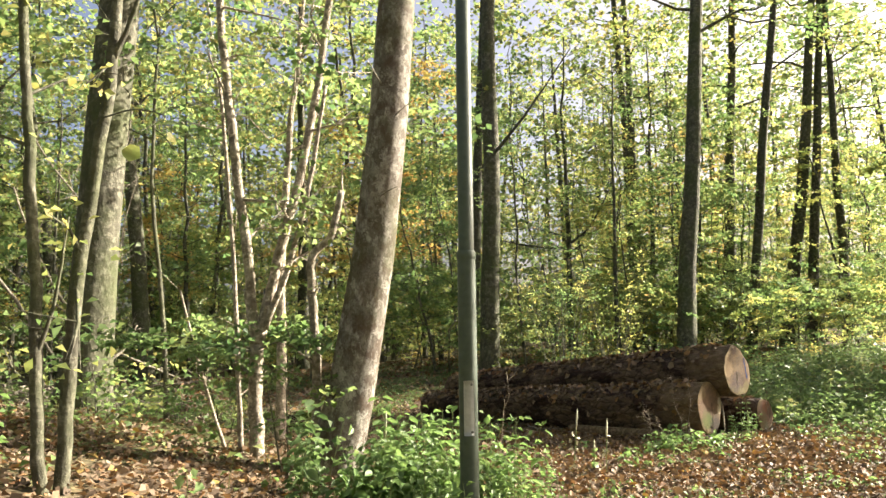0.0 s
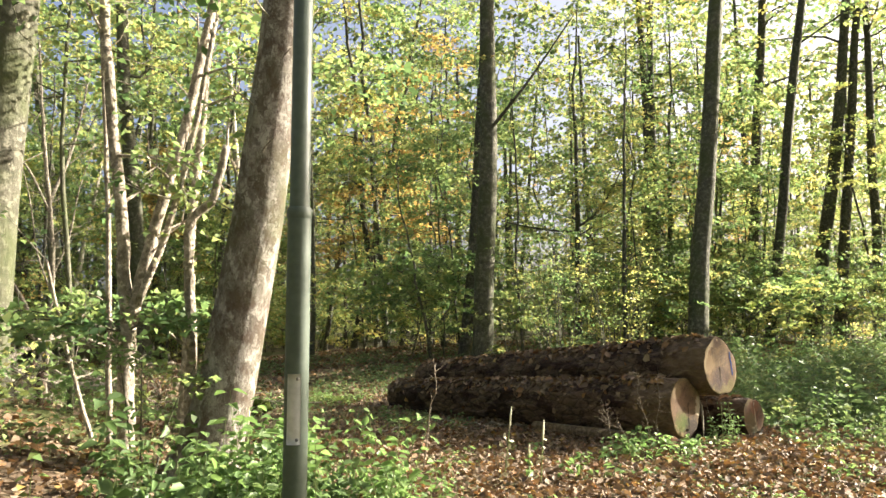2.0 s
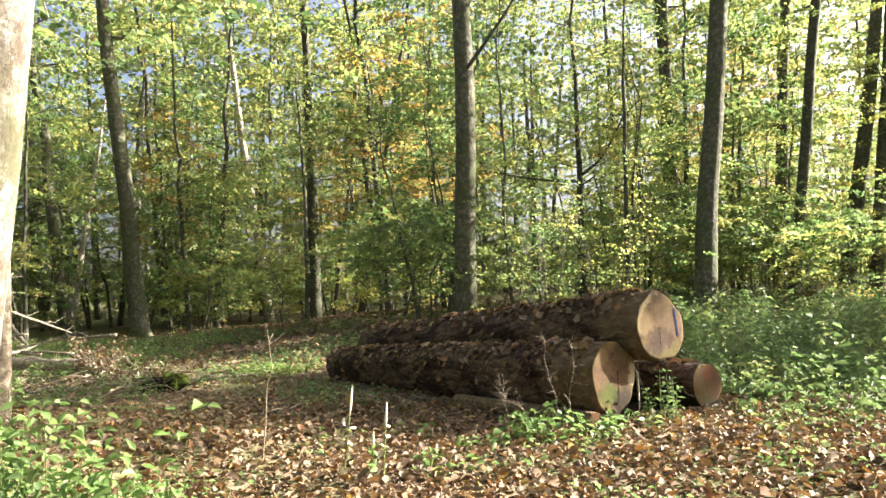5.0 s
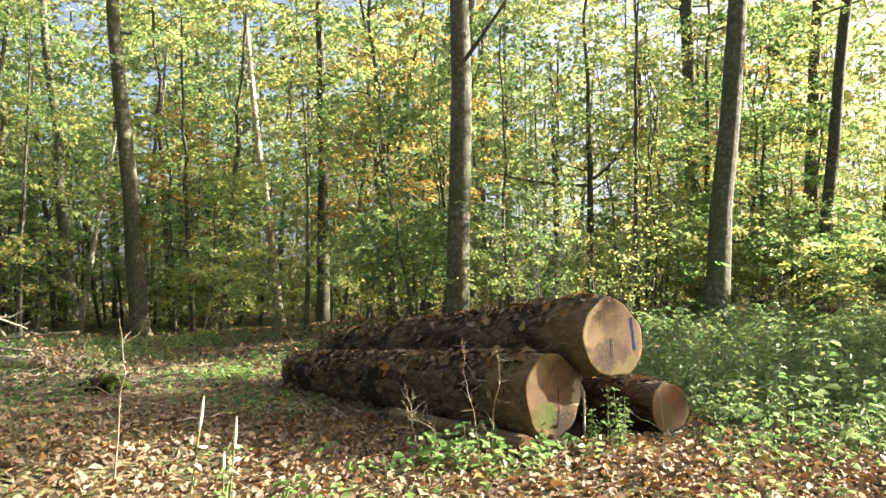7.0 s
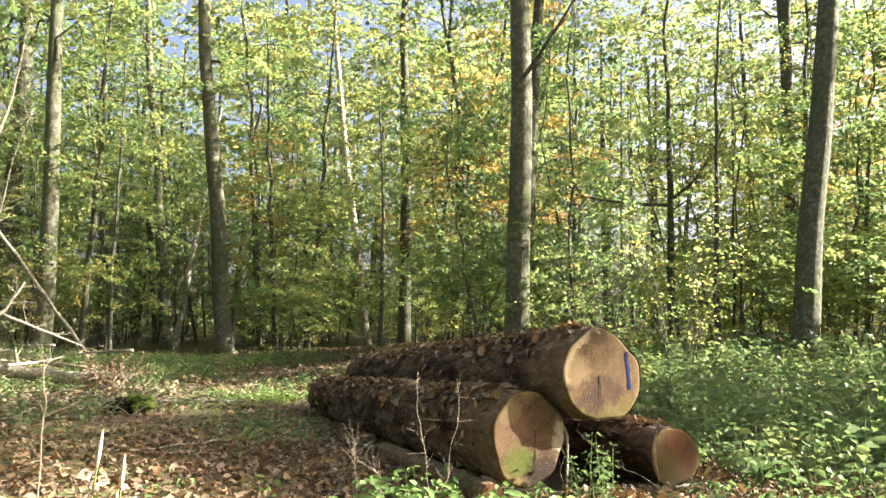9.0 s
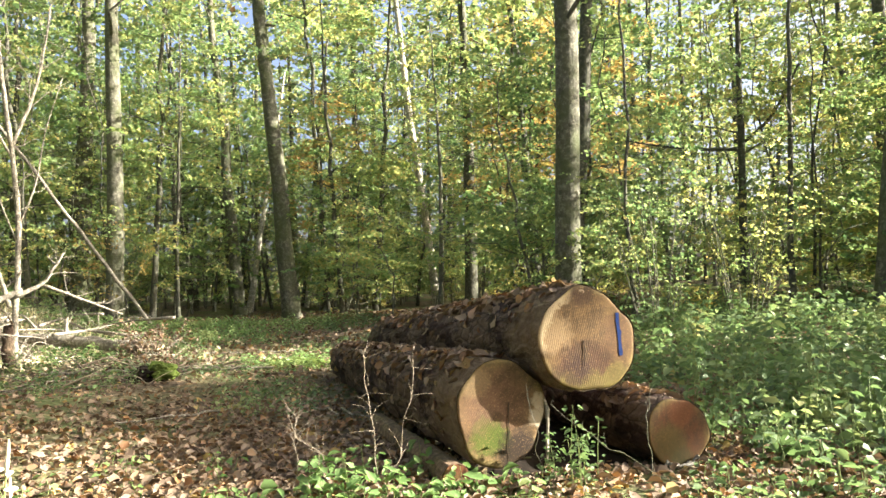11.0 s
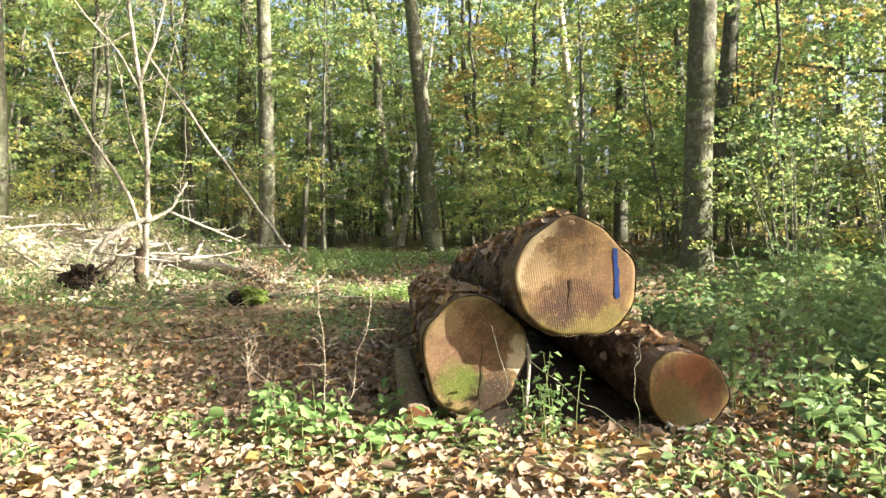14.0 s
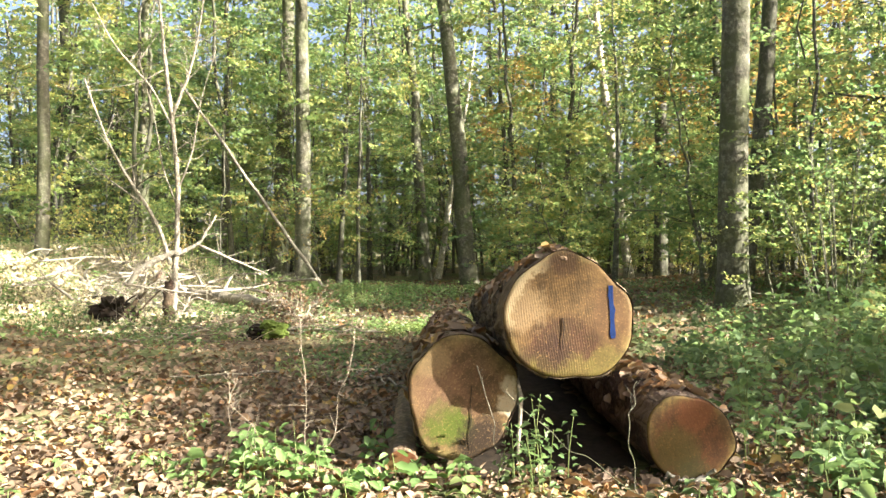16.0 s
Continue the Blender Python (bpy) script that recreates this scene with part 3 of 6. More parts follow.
# ---- trees ----
def branchy(geo, pts, r0, r1, rng, twigs=0, reach=0.5, sides=7, depth=1, leaves=None):
    """A bough through the given places with side twigs; tips are gathered for leaves."""
    pts = np.asarray(pts, float)
    s = np.linspace(0, len(pts) - 1, max(6, 4 * len(pts)))
    line = np.column_stack([np.interp(s, np.arange(len(pts)), pts[:, k]) for k in range(3)])
    # round the corners a little
    for _ in range(2):
        line[1:-1] = 0.25 * line[:-2] + 0.5 * line[1:-1] + 0.25 * line[2:]
    line[1:-1] += rng.normal(0, r0 * 0.10, (len(line) - 2, 3))
    geo.tube(line, np.linspace(r0, r1, len(line)), sides, True, 0.03, rng)
    main = line[-1] - line[0]
    main /= np.linalg.norm(main) + 1e-9
    for _ in range(twigs):
        k = rng.integers(len(line) // 4, len(line))
        d = rng.standard_normal(3) + main * 0.8 + np.array([0, 0, 0.25])
        d /= np.linalg.norm(d)
        L = reach * rng.uniform(0.4, 1.1)
        tip = line[k] + d * L + rng.normal(0, 0.1 * L, 3)
        mid = (line[k] + tip) / 2 + rng.normal(0, 0.08 * L, 3)
        rr = max(0.35 * np.interp(k, [0, len(line)], [r0, r1]), min(0.003, 0.5 * r0))
        geo.tube([line[k], mid, tip], [rr, rr * 0.7, min(0.002, 0.6 * rr)], 4, False)
        if leaves is not None:
            leaves += [mid, tip]
        if depth > 1:
            for _ in range(3):
                e2 = rng.standard_normal(3) + d
                e2 = mid + e2 / np.linalg.norm(e2) * L * 0.5
                geo.tube([mid, e2], [rr * 0.5, 0.0015], 3, False)
                if leaves is not None:
                    leaves.append(e2)


def spray_leaves(geo, centres, rng, per, size, radius=0.5, flat=0.2, tilt=0.8):
    """Layered sprays: flat clusters of leaves round each centre."""
    c = np.repeat(np.asarray(centres), per, axis=0)
    k = len(c)
    off = rng.standard_normal((k, 3)) * np.array([radius, radius, radius * flat]) * 0.6
    normal = np.array([0, 0, 1.0]) + tilt * rng.standard_normal((k, 3))
    geo.leaves(c + off, normal, size * rng.uniform(0.65, 1.25, k), rng)


def frond_leaves(geo, centres, outward, rng, per, size, reach, tilt=0.45, droop=0.18):
    """Beech-like fronds: each a flat, drooping plate of leaves spreading outward from the tree."""
    m = len(centres)
    a = np.arctan2(outward[:, 1], outward[:, 0]) + rng.normal(0, 0.6, m)
    axis = np.column_stack([np.cos(a), np.sin(a), rng.normal(0.0, 0.18, m)])
    normal = np.array([0, 0, 1.0]) + rng.standard_normal((m, 3)) * 0.26
    normal -= (normal * axis).sum(1)[:, None] * axis / (axis ** 2).sum(1)[:, None]
    normal /= np.linalg.norm(normal, axis=1)[:, None]
    side = np.cross(normal, axis)
    length = reach * rng.uniform(0.6, 1.3, m)
    k = np.repeat(np.arange(m), per)
    u = rng.random(len(k)) ** 0.85
    v = rng.uniform(-1, 1, len(k)) * 0.42 * np.sin(np.pi * np.clip(0.12 + 0.86 * u, 0, 1))
    L = length[k][:, None]
    at = centres[k] + axis[k] * L * (u - 0.35)[:, None] + side[k] * L * v[:, None] + normal[k] * L * rng.normal(0, 0.035, (len(k), 1))
    at[:, 2] -= droop * L[:, 0] * (u ** 2 + 1.5 * v ** 2)
    geo.leaves(at, normal[k] + tilt * rng.standard_normal((len(k), 3)), size * rng.uniform(0.6, 1.25, len(k)), rng, False, 0.72)


def trunk_line(h, lean, rng, wiggle=0.02, bend=(0, 0), n=16, sink=0.35):
    z = np.concatenate([[-sink, 0.0, 0.25], np.linspace(0.7, h, n - 3)])
    wob = np.cumsum(rng.standard_normal((n, 2)) * wiggle, axis=0)
    wob -= wob[1]
    xy = np.outer(z, lean) + wob * np.sqrt(np.clip(z, 0, None))[:, None] * 0.5
    xy = xy + np.outer(np.exp(-np.clip(z, 0, None) / 1.1), bend)
    return np.column_stack([xy, z])


def tree_parts(h, r, lean, crown_base, seed, limbs, spread, sprays, per, size, wiggle=0.02, bend=(0, 0), sides=12, rise=0.5, flare=0.45, spray_radius=0.55):
    """Trunk with limbs, and crown, as two gatherers."""
    rng = np.random.default_rng(seed)
    wood, crown = Geo(), Geo()
    line = trunk_line(h, lean, rng, wiggle, bend)
    z = line[:, 2]
    rad = r * (1 - 0.8 * np.clip(z / h, 0, 1) ** 1.1) + r * flare * np.exp(-np.clip(z, 0, None) / 0.3)
    wood.tube(line, rad, sides, True, 0.025, rng)
    centres, outward = [], []
    for i in range(limbs):
        f = (i + rng.random()) / limbs
        zi = crown_base + (h * 0.97 - crown_base) * f
        at = np.array([np.interp(zi, z, line[:, k]) for k in range(3)])
        ri = np.interp(zi, z, rad)
        az = i * 2.4 + rng.uniform(-0.5, 0.5)
        length = spread * (1 - 0.55 * f) * rng.uniform(0.6, 1.15)
        s = np.linspace(0, 1, 6)
        up = rise * rng.uniform(0.4, 1.3)
        pts = at + np.column_stack([np.cos(az) * length * s, np.sin(az) * length * s, length * (up * s - 0.35 * up * s ** 2)])
        pts[1:] += rng.standard_normal((5, 3)) * 0.08 * length * np.array([1, 1, 0.7])
        wood.tube(pts, np.linspace(max(0.32 * ri, 0.010), 0.004, 6), 4, False)
        for j in range(2):
            k = rng.integers(2, 5)
            a2 = az + rng.choice([-1, 1]) * rng.uniform(0.5, 1.1)
            l2 = length * rng.uniform(0.25, 0.5)
            tw = pts[k] + np.outer(np.linspace(0, 1, 3), [np.cos(a2) * l2, np.sin(a2) * l2, l2 * rng.uniform(-0.1, 0.4)])
            wood.tube(tw, np.linspace(max(0.12 * ri, 0.006), 0.003, 3), 3, False)
            centres += [tw[1], tw[2]]
            outward += [tw[2] - tw[0]] * 2
        centres += [pts[3], pts[4], pts[5]]
        outward += [pts[5] - pts[2]] * 3
    centres, outward = np.array(centres), np.array(outward)
    if sprays and len(centres):
        pick = rng.integers(0, len(centres), sprays)
        frond_leaves(crown, centres[pick] + rng.standard_normal((sprays, 3)) * 0.22, outward[pick], rng, per, size, 1.75 * spray_radius)
    return wood, crown


def plant_tree(name, label, category, x, y, bark, leaf, group="", crown_label="", **shape):
    lean = shape.get("lean", (0, 0))
    z = gz(x, y)
    e = thing(name, label, category, group, (x + lean[0] * z, y + lean[1] * z, z))
    wood, crown = tree_parts(**shape)
    wood.part("trunk", bark, e)
    if crown.n:
        crown.part("crown", leaf, e, crown_label, smooth=False)
    return e


TALL = "tall trees of the wood"
# x, y at ground, lean in x and y per metre, trunk radius, bark
STANDS = [
    (1.02, 20.8, 0.026, -0.105, 0.27, bark_grey, "tall straight beech trunk with grey bark behind the log stack"),
    (0.40, 22.7, 0.081, 0.009, 0.17, bark_dark, "thin dark trunk leaning beside a thicker beech"),
    (6.60, 22.4, 0.107, 0.008, 0.27, bark_grey, "leaning grey trunk rising from the nettles"),
    (10.6, 31.0, 0.088, -0.045, 0.25, bark_dark, "dark leaning trunk among yellow-green leaves"),
    (9.6, 25.8, 0.090, -0.067, 0.17, bark_dark, "slim dark trunk leaning among yellow-green leaves"),
    (12.3, 29.7, 0.134, -0.051, 0.26, bark_dark, "dark leaning trunk in a bright part of the wood"),
    (7.4, 32.1, -0.016, 0.004, 0.24, bark_dark, "straight dark trunk deep in the wood"),
    (-11.3, 27.6, -0.060, -0.059, 0.32, bark_grey, "thick grey trunk leaning over the leaf-covered clearing"),
    (-15.5, 29.6, -0.20, 0.08, 0.26, bark_grey, "grey trunk leaning strongly at the clearing's far side"),
    (-10.5, 37.3, -0.093, -0.084, 0.21, bark_pale_lit, "leaning trunk with bark paled all over to look sunlit"),
    (-6.9, 33.3, 0.013, -0.036, 0.26, bark_dark, "straight dark trunk deep in the wood"),
    (-17.6, 23.8, 0.027, 0.020, 0.33, bark_grey, "thick brown trunk lit by the sun"),
    (-13.7, 22.1, -0.009, 0.004, 0.27, bark_grey, "straight grey trunk beside a thicker brown one"),
    (-12.0, 13.7, -0.006, -0.018, 0.15, bark_grey, "slim trunk on the sunny bank"),
    (13.1, 29.4, 0.10, -0.02, 0.20, bark_dark, "dark trunk in a group beside the bright nettles"),
    (14.6, 29.6, 0.02, -0.03, 0.19, bark_dark, "dark crooked trunk at the end of a group"),
    (7.3, 30.6, -0.012, 0.01, 0.20, bark_dark, "dark trunk behind a leaning grey one"),
    (-19.3, 44.0, 0.0, 0.01, 0.26, bark_dark, "straight dark trunk beyond the clearing"),
    (-17.0, 18.3, 0.0, 0.02, 0.16, bark_grey, "slim trunk behind the brushwood"),
    (-24.0, 18.9, -0.010, -0.026, 0.28, bark_dark, "dark trunk behind the sunny bank"),
]
tall = []
for i, (x, y, lx, ly, r, bark, label) in enumerate(STANDS):
    tall.append(plant_tree("tree", label, "tree", x, y, bark, leaf_yellow if i % 3 == 1 else leaf_green, TALL, h=21 + (i * 7) % 5, r=r, lean=(lx, ly), crown_base=(12.5 if i in (0, 1) else 9.0 if 2 <= i <= 6 else 8.5 + i % 3), seed=100 + i,
               limbs=13, spread=4.2, sprays=75, per=30, size=0.19, wiggle=0.03, sides=14, spray_radius=1.0, flare=0.2))
near_beech = plant_tree("beech_tree", "near beech trunk with flaking brown-grey bark, sunlit along one side", "tree", -0.40, 7.56, bark_flaky, leaf_lush, h=17, r=0.215, lean=(0.088, -0.03), crown_base=8.0, seed=31,
           limbs=9, spread=3.4, sprays=70, per=24, size=0.12, wiggle=0.012, bend=(-0.32, 0.0), sides=26, flare=0.5)
plant_tree("beech_tree", "large grey beech trunk with dappled sun at the wood's edge", "tree", -4.08, 9.44, bark_grey, leaf_lush, h=18, r=0.28, lean=(0.086, -0.023), crown_base=5.2, seed=32,
           limbs=17, spread=3.0, sprays=160, per=24, size=0.12, wiggle=0.015, sides=18)
# thin trees with places of their own
SLIM = [
    (3.87, 26.0, -0.004, -0.015, 0.11, 11, bark_dark, leaf_yellow, 3.4, "slim dark tree with long side boughs behind the logs"),
    (-16.9, 35.8, 0.033, 0.118, 0.11, 12, bark_pale_lit, leaf_green, 4.0, "thin pale stem leaning in the clearing's far edge"),
    (-17.2, 32.1, 0.076, 0.122, 0.15, 11, bark_pale_lit, leaf_green, 4.0, "stem leaning at the far edge, bark paled to look sunlit"),
    (-3.15, 9.85, -0.038, -0.017, 0.035, 8, bark_grey, leaf_lush, 3.0, "thin straight stem in shade"),
    (-1.62, 9.25, 0.057, 0.019, 0.065, 7, bark_beech, leaf_lush, 3.2, "thin brown stem beside the near beech"),
    (-5.0, 26.9, 0.0, 0.0, 0.09, 9, bark_grey, leaf_green, 4.6, "slim stem forking into upright boughs above the clearing"),
    (-12.6, 23.6, 0.02, -0.01, 0.07, 10, bark_dark, leaf_green, 4.0, "thin dark stem behind the leaning pole"),
    (5.0, 23.6, 0.01, 0.0, 0.07, 10, bark_dark, leaf_green, 2.6, "slender dark stem behind the log stack"),
    (7.3, 29.0, 0.02, 0.0, 0.11, 12, bark_dark, leaf_yellow, 3.0, "slender dark stem in the understory"),
]
slim = []
for i, (x, y, lx, ly, r, h, bark, leaf, cb, label) in enumerate(SLIM):
    slim.append(plant_tree("young_tree", label, "tree", x, y, bark, leaf, h=h, r=r, lean=(lx, ly), crown_base=cb, seed=200 + i, limbs=14, spread=1.9, sprays=70, per=24, size=0.10, wiggle=0.03, sides=8, flare=0.2))




def long_bough(owner, label, pts, r0, r1, seed, leaf=None):
    """A single long side bough of a standing tree."""
    rng = np.random.default_rng(seed)
    g, tips = Geo(), []
    base = np.array(owner.location)
    branchy(g, np.asarray(pts, float) - base, r0, r1, rng, 10, 1.0, 6, 2, tips)
    g.part("bough", bark_dark, owner, label)
    if leaf is not None:
        s = Geo()
        spray_leaves(s, tips, rng, 10, 0.11, 0.3, 0.35, 0.7)
        s.part("bough_leaves", leaf, owner, smooth=False)


# understory: a few grown forms, set many times with their own turn and size
long_bough(tall[0], "long rising bough", [(1.2, 20.2, 6.1), (2.2, 19.8, 7.2), (3.4, 19.4, 8.8)], 0.05, 0.015, 251)
long_bough(slim[0], "long level bough", [(3.85, 25.9, 4.3), (2.6, 25.3, 4.35), (1.3, 24.7, 4.6)], 0.05, 0.02, 252, leaf_green)
long_bough(slim[0], "crooked rising bough", [(3.85, 25.9, 4.4), (4.6, 25.6, 4.9), (5.3, 25.4, 6.2)], 0.05, 0.02, 253, leaf_yellow)


def form(kind, x, y, leaf, bark, label, **shape):
    return plant_tree(kind, label, "tree" if "tree" in kind else "shrub", x, y, bark, leaf, "understory trees" if "tree" in kind else "understory shrubs", **shape)


def allowed(x, y):
    """Where the undergrowth stands: round the clearing, clear of the walk and the logs."""
    if x > -1.5:
        edge = 21.3 + 0.25 * max(0.0, x - 6) + 0.8 * math.sin(x * 1.7)
    else:
        edge = 18.6 + 0.9 * (-1.5 - x)
        edge = min(edge, 29.5)
    if y > edge and x > -13 - (y - 20) * 0.2:
        return True
    if x < -10.5 and y > 17.0:
        return True
    return x < -5.2 and 8.0 < y < 10.6


def hides(x, y, near=0.85):
    """Whether a tree here would stand before one of the trunks that show freely from the path."""
    for tx, ty in ((-9.9, 36.6), (-10.5, 36.6), (12.3, 29.5), (13.5, 29.2), (9.6, 25.6), (-6.9, 33.3), (-16.9, 35.5), (-17.2, 31.8), (-11.3, 27.6), (-15.5, 29.6), (-17.6, 23.8), (-13.7, 22.1), (6.6, 22.4), (3.87, 26.0)):
        for cx, cy in ((2.5, 2.5), (4.1, 4.4), (5.5, 6.0), (6.45, 7.5)):
            dx, dy = tx - cx, ty - cy
            f = ((x - cx) * dx + (y - cy) * dy) / (dx * dx + dy * dy)
            if 0 < f < 0.985 and abs((x - cx) * dy - (y - cy) * dx) / math.hypot(dx, dy) < (1.5 if ty == 36.6 else near):
                return True
    # the low sun reaches the bank along this line
    return x > 2 and abs((x + 9) * 0.407 - (y - 14.5) * 0.913) < 2.0


rng = np.random.default_rng(77)
spots = []
while len(spots) < 190:
    d, a = 47 * math.sqrt(rng.random()), radians(rng.uniform(57, 172))
    x, y = 3 + d * math.cos(a), 3 + d * math.sin(a)
    if not allowed(x, y) or any(math.hypot(x - sx, y - sy) < 1.15 for sx, sy in spots):
        continue
    if any(math.hypot(x - s[0], y - s[1]) < 0.8 for s in STANDS):
        continue
    if 0.2 < x < 3.8 and y < 34 and rng.random() < 0.5:
        continue
    if hides(x, y) or x > 8 and rng.random() < 0.4 or -3.5 < x < 5.5 and rng.random() < 0.6:
        continue
    spots.append((x, y))
# the wood is thicker beyond the bank
while len(spots) < 235:
    x, y = rng.uniform(-30, -10.5), rng.uniform(17, 40)
    if not hides(x, y, 0.5) and all(math.hypot(x - sx, y - sy) > 1.0 for sx, sy in spots):
        spots.append((x, y))
FORMS = [
    ("young_tree", leaf_green, bark_dark, "slender understory tree with green and yellow leaves", dict(h=9, r=0.075, lean=(0.03, 0.0), crown_base=1.3, seed=301, limbs=17, spread=2.6, sprays=62, per=40, size=0.125, rise=0.5, flare=0.2, sides=7, wiggle=0.07, spray_radius=0.6)),
    ("young_tree", leaf_yellow, bark_dark, "slender understory tree with yellowing leaves", dict(h=8.5, r=0.060, lean=(-0.04, 0.02), crown_base=1.2, seed=302, limbs=16, spread=2.5, sprays=60, per=40, size=0.125, rise=0.45, flare=0.2, sides=7, wiggle=0.07, spray_radius=0.6)),
    ("young_tree", leaf_green, bark_grey, "thin understory tree with layered green sprays", dict(h=6.5, r=0.042, lean=(0.02, -0.04), crown_base=0.7, seed=303, limbs=16, spread=2.2, sprays=58, per=40, size=0.115, rise=0.3, flare=0.2, sides=6, wiggle=0.07, spray_radius=0.55)),
    ("young_tree", leaf_green, bark_dark, "tall thin tree with a high crown", dict(h=15, r=0.12, lean=(0.02, 0.03), crown_base=4.0, seed=304, limbs=18, spread=3.1, sprays=66, per=40, size=0.175, rise=0.55, flare=0.25, sides=8, wiggle=0.06, spray_radius=0.85)),
    ("young_tree", leaf_orange, bark_dark, "tall thin tree with orange and yellow leaves", dict(h=12, r=0.09, lean=(-0.02, 0.02), crown_base=3.4, seed=305, limbs=17, spread=2.7, sprays=58, per=40, size=0.165, rise=0.55, flare=0.25, sides=8, wiggle=0.06, spray_radius=0.8)),
    ("young_tree", leaf_green, bark_dark, "slender stem with a thin crown of level sprays", dict(h=9.5, r=0.040, lean=(0.03, 0.02), crown_base=2.0, seed=308, limbs=12, spread=1.9, sprays=44, per=36, size=0.12, rise=0.4, flare=0.2, sides=6, wiggle=0.08, spray_radius=0.55)),
    ("shrub", leaf_green, bark_grey, "low leafy hornbeam shrub in the undergrowth", dict(h=2.8, r=0.026, lean=(0.05, 0.03), crown_base=0.2, seed=306, limbs=10, spread=1.6, sprays=34, per=36, size=0.105, rise=0.55, flare=0.1, sides=5, wiggle=0.10, spray_radius=0.42)),
    ("shrub", leaf_yellow, bark_grey, "low yellowing shrub in the undergrowth", dict(h=2.4, r=0.024, lean=(-0.04, 0.03), crown_base=0.2, seed=307, limbs=9, spread=1.5, sprays=32, per=36, size=0.105, rise=0.55, flare=0.1, sides=5, wiggle=0.10, spray_radius=0.42)),
]
order = [0, 6, 3, 2, 1, 5, 0, 3, 7, 2, 1, 4, 3, 6, 1]
masters = {}


def edge_of(x):
    return 18.6 + 0.25 * max(0.0, x - 6) if x > -1.5 else min(18.6 + 0.9 * (-1.5 - x), 29.5)


belt = []
while len(belt) < 105:
    x = rng.uniform(-15, 17)
    y = edge_of(x) + (3.0 if x > 2 else 2.2) + abs(rng.normal(0, 5.0))
    if 0.2 < x < 3.8 and rng.random() < 0.4:
        continue
    if hides(x, y, 0.8) or any(math.hypot(x - sx, y - sy) < 0.75 for sx, sy in belt):
        continue
    belt.append((x, y))
spots += belt
for i, (x, y) in enumerate(spots):
    k = order[i % len(order)] if i < 235 else (6, 2, 6, 7, 6, 5)[i % 6]
    if k == 4 and not (-12 < x < 6):
        k = 3
    if x < -9 and k == 1:
        k = 0
    if x > 3 and k in (0, 3):
        k = (1, 2, 1)[i % 3]
    if y < 28 and -14 < x < 9 and k in (0, 1, 3, 4):
        k = (2, 6, 5)[i % 3]
    kind, leaf, bark, label, shape = FORMS[k]
    if k not in masters:
        masters[k] = form(kind, x, y, leaf, bark, label, **shape)
        continue
    s = rng.uniform(0.75, 1.25)
    copy = copy_thing(masters[k], pose(x, y, gz(x, y), rng.normal(0, 5.0), rng.normal(0, 5.0), rng.uniform(0, 360)))
    copy.scale = (s, s, s * rng.uniform(0.9, 1.15))


# orange crowns beyond the clearing, and bright low shrubs behind the nettles
for k, places in ((4, ((-6.0, 36.6), (-3.7, 31.8), (-3.2, 35.4), (-1.4, 31.0), (9.6, 33.0))), (7, ((9.4, 22.9), (12.9, 24.8), (7.6, 25.4))), (6, ((8.2, 23.6), (10.6, 24.3), (11.8, 23.4), (9.9, 26.0), (12.2, 26.4), (8.8, 24.7), (11.2, 25.4), (-4.2, 22.6), (-6.4, 24.4)))):
    kind, leaf, bark, label, shape = FORMS[k]
    for i, (x, y) in enumerate(places):
        if k not in masters:
            masters[k] = form(kind, x, y, leaf, bark, label, **shape)
        else:
            copy_thing(masters[k], pose(x, y, gz(x, y), 0, 0, 67 * i)).scale = (1.0, 1.0, 0.85 + 0.07 * (i % 4))


# unseen trees added beside the path, beyond the nettles, to shade the clearing
beside = None
for i, (x, y, w, t) in enumerate(((16.0, 21.2, 0.8, 1.0), (20.5, 23.3, 0.8, 1.0), (15.9, 18.1, 0.62, 0.66), (22.3, 23.8, 0.75, 1.0), (17.4, 20.6, 0.62, 0.72), (21.0, 20.0, 0.7, 0.76), (22.5, 22.3, 0.75, 0.85), (15.5, 11.2, 0.5, 0.74))):
    if beside is None:
        beside = plant_tree("tree", "unseen leafy tree added beside the path to shade the clearing", "tree", x, y, bark_grey, leaf_green, TALL, h=18, r=0.2, lean=(0.01, 0.0), crown_base=4.4, seed=150,
                            limbs=22, spread=2.7, sprays=215, per=24, size=0.24, wiggle=0.03, sides=10, spray_radius=0.8, flare=0.2)
    else:
        copy_thing(beside, pose(x, y, gz(x, y), 0, 0, x * 140)).scale = (w, w, t)
# two unseen shrubs added to cast shade on the nettles
for i, (x, y) in enumerate(((11.6, 15.4), (10.2, 14.9))):
    copy_thing(masters[6], pose(x, y, gz(x, y), 0, 0, i * 80))
for i, (x, y) in enumerate(((13.6, 27.6), (8.6, 27.6))):
    copy_thing(masters[(1, 0, 3)[i % 3]], pose(x, y, gz(x, y), 0, 0, i * 70))
for x, y in ((-12.6, 12.3), (-14.8, 13.1), (-13.2, 16.2), (-16.5, 15.5), (-18.5, 12.8)):
    copy_thing(masters[0 if x > -14 else 1], pose(x, y, gz(x, y), 0, 0, x * 70))


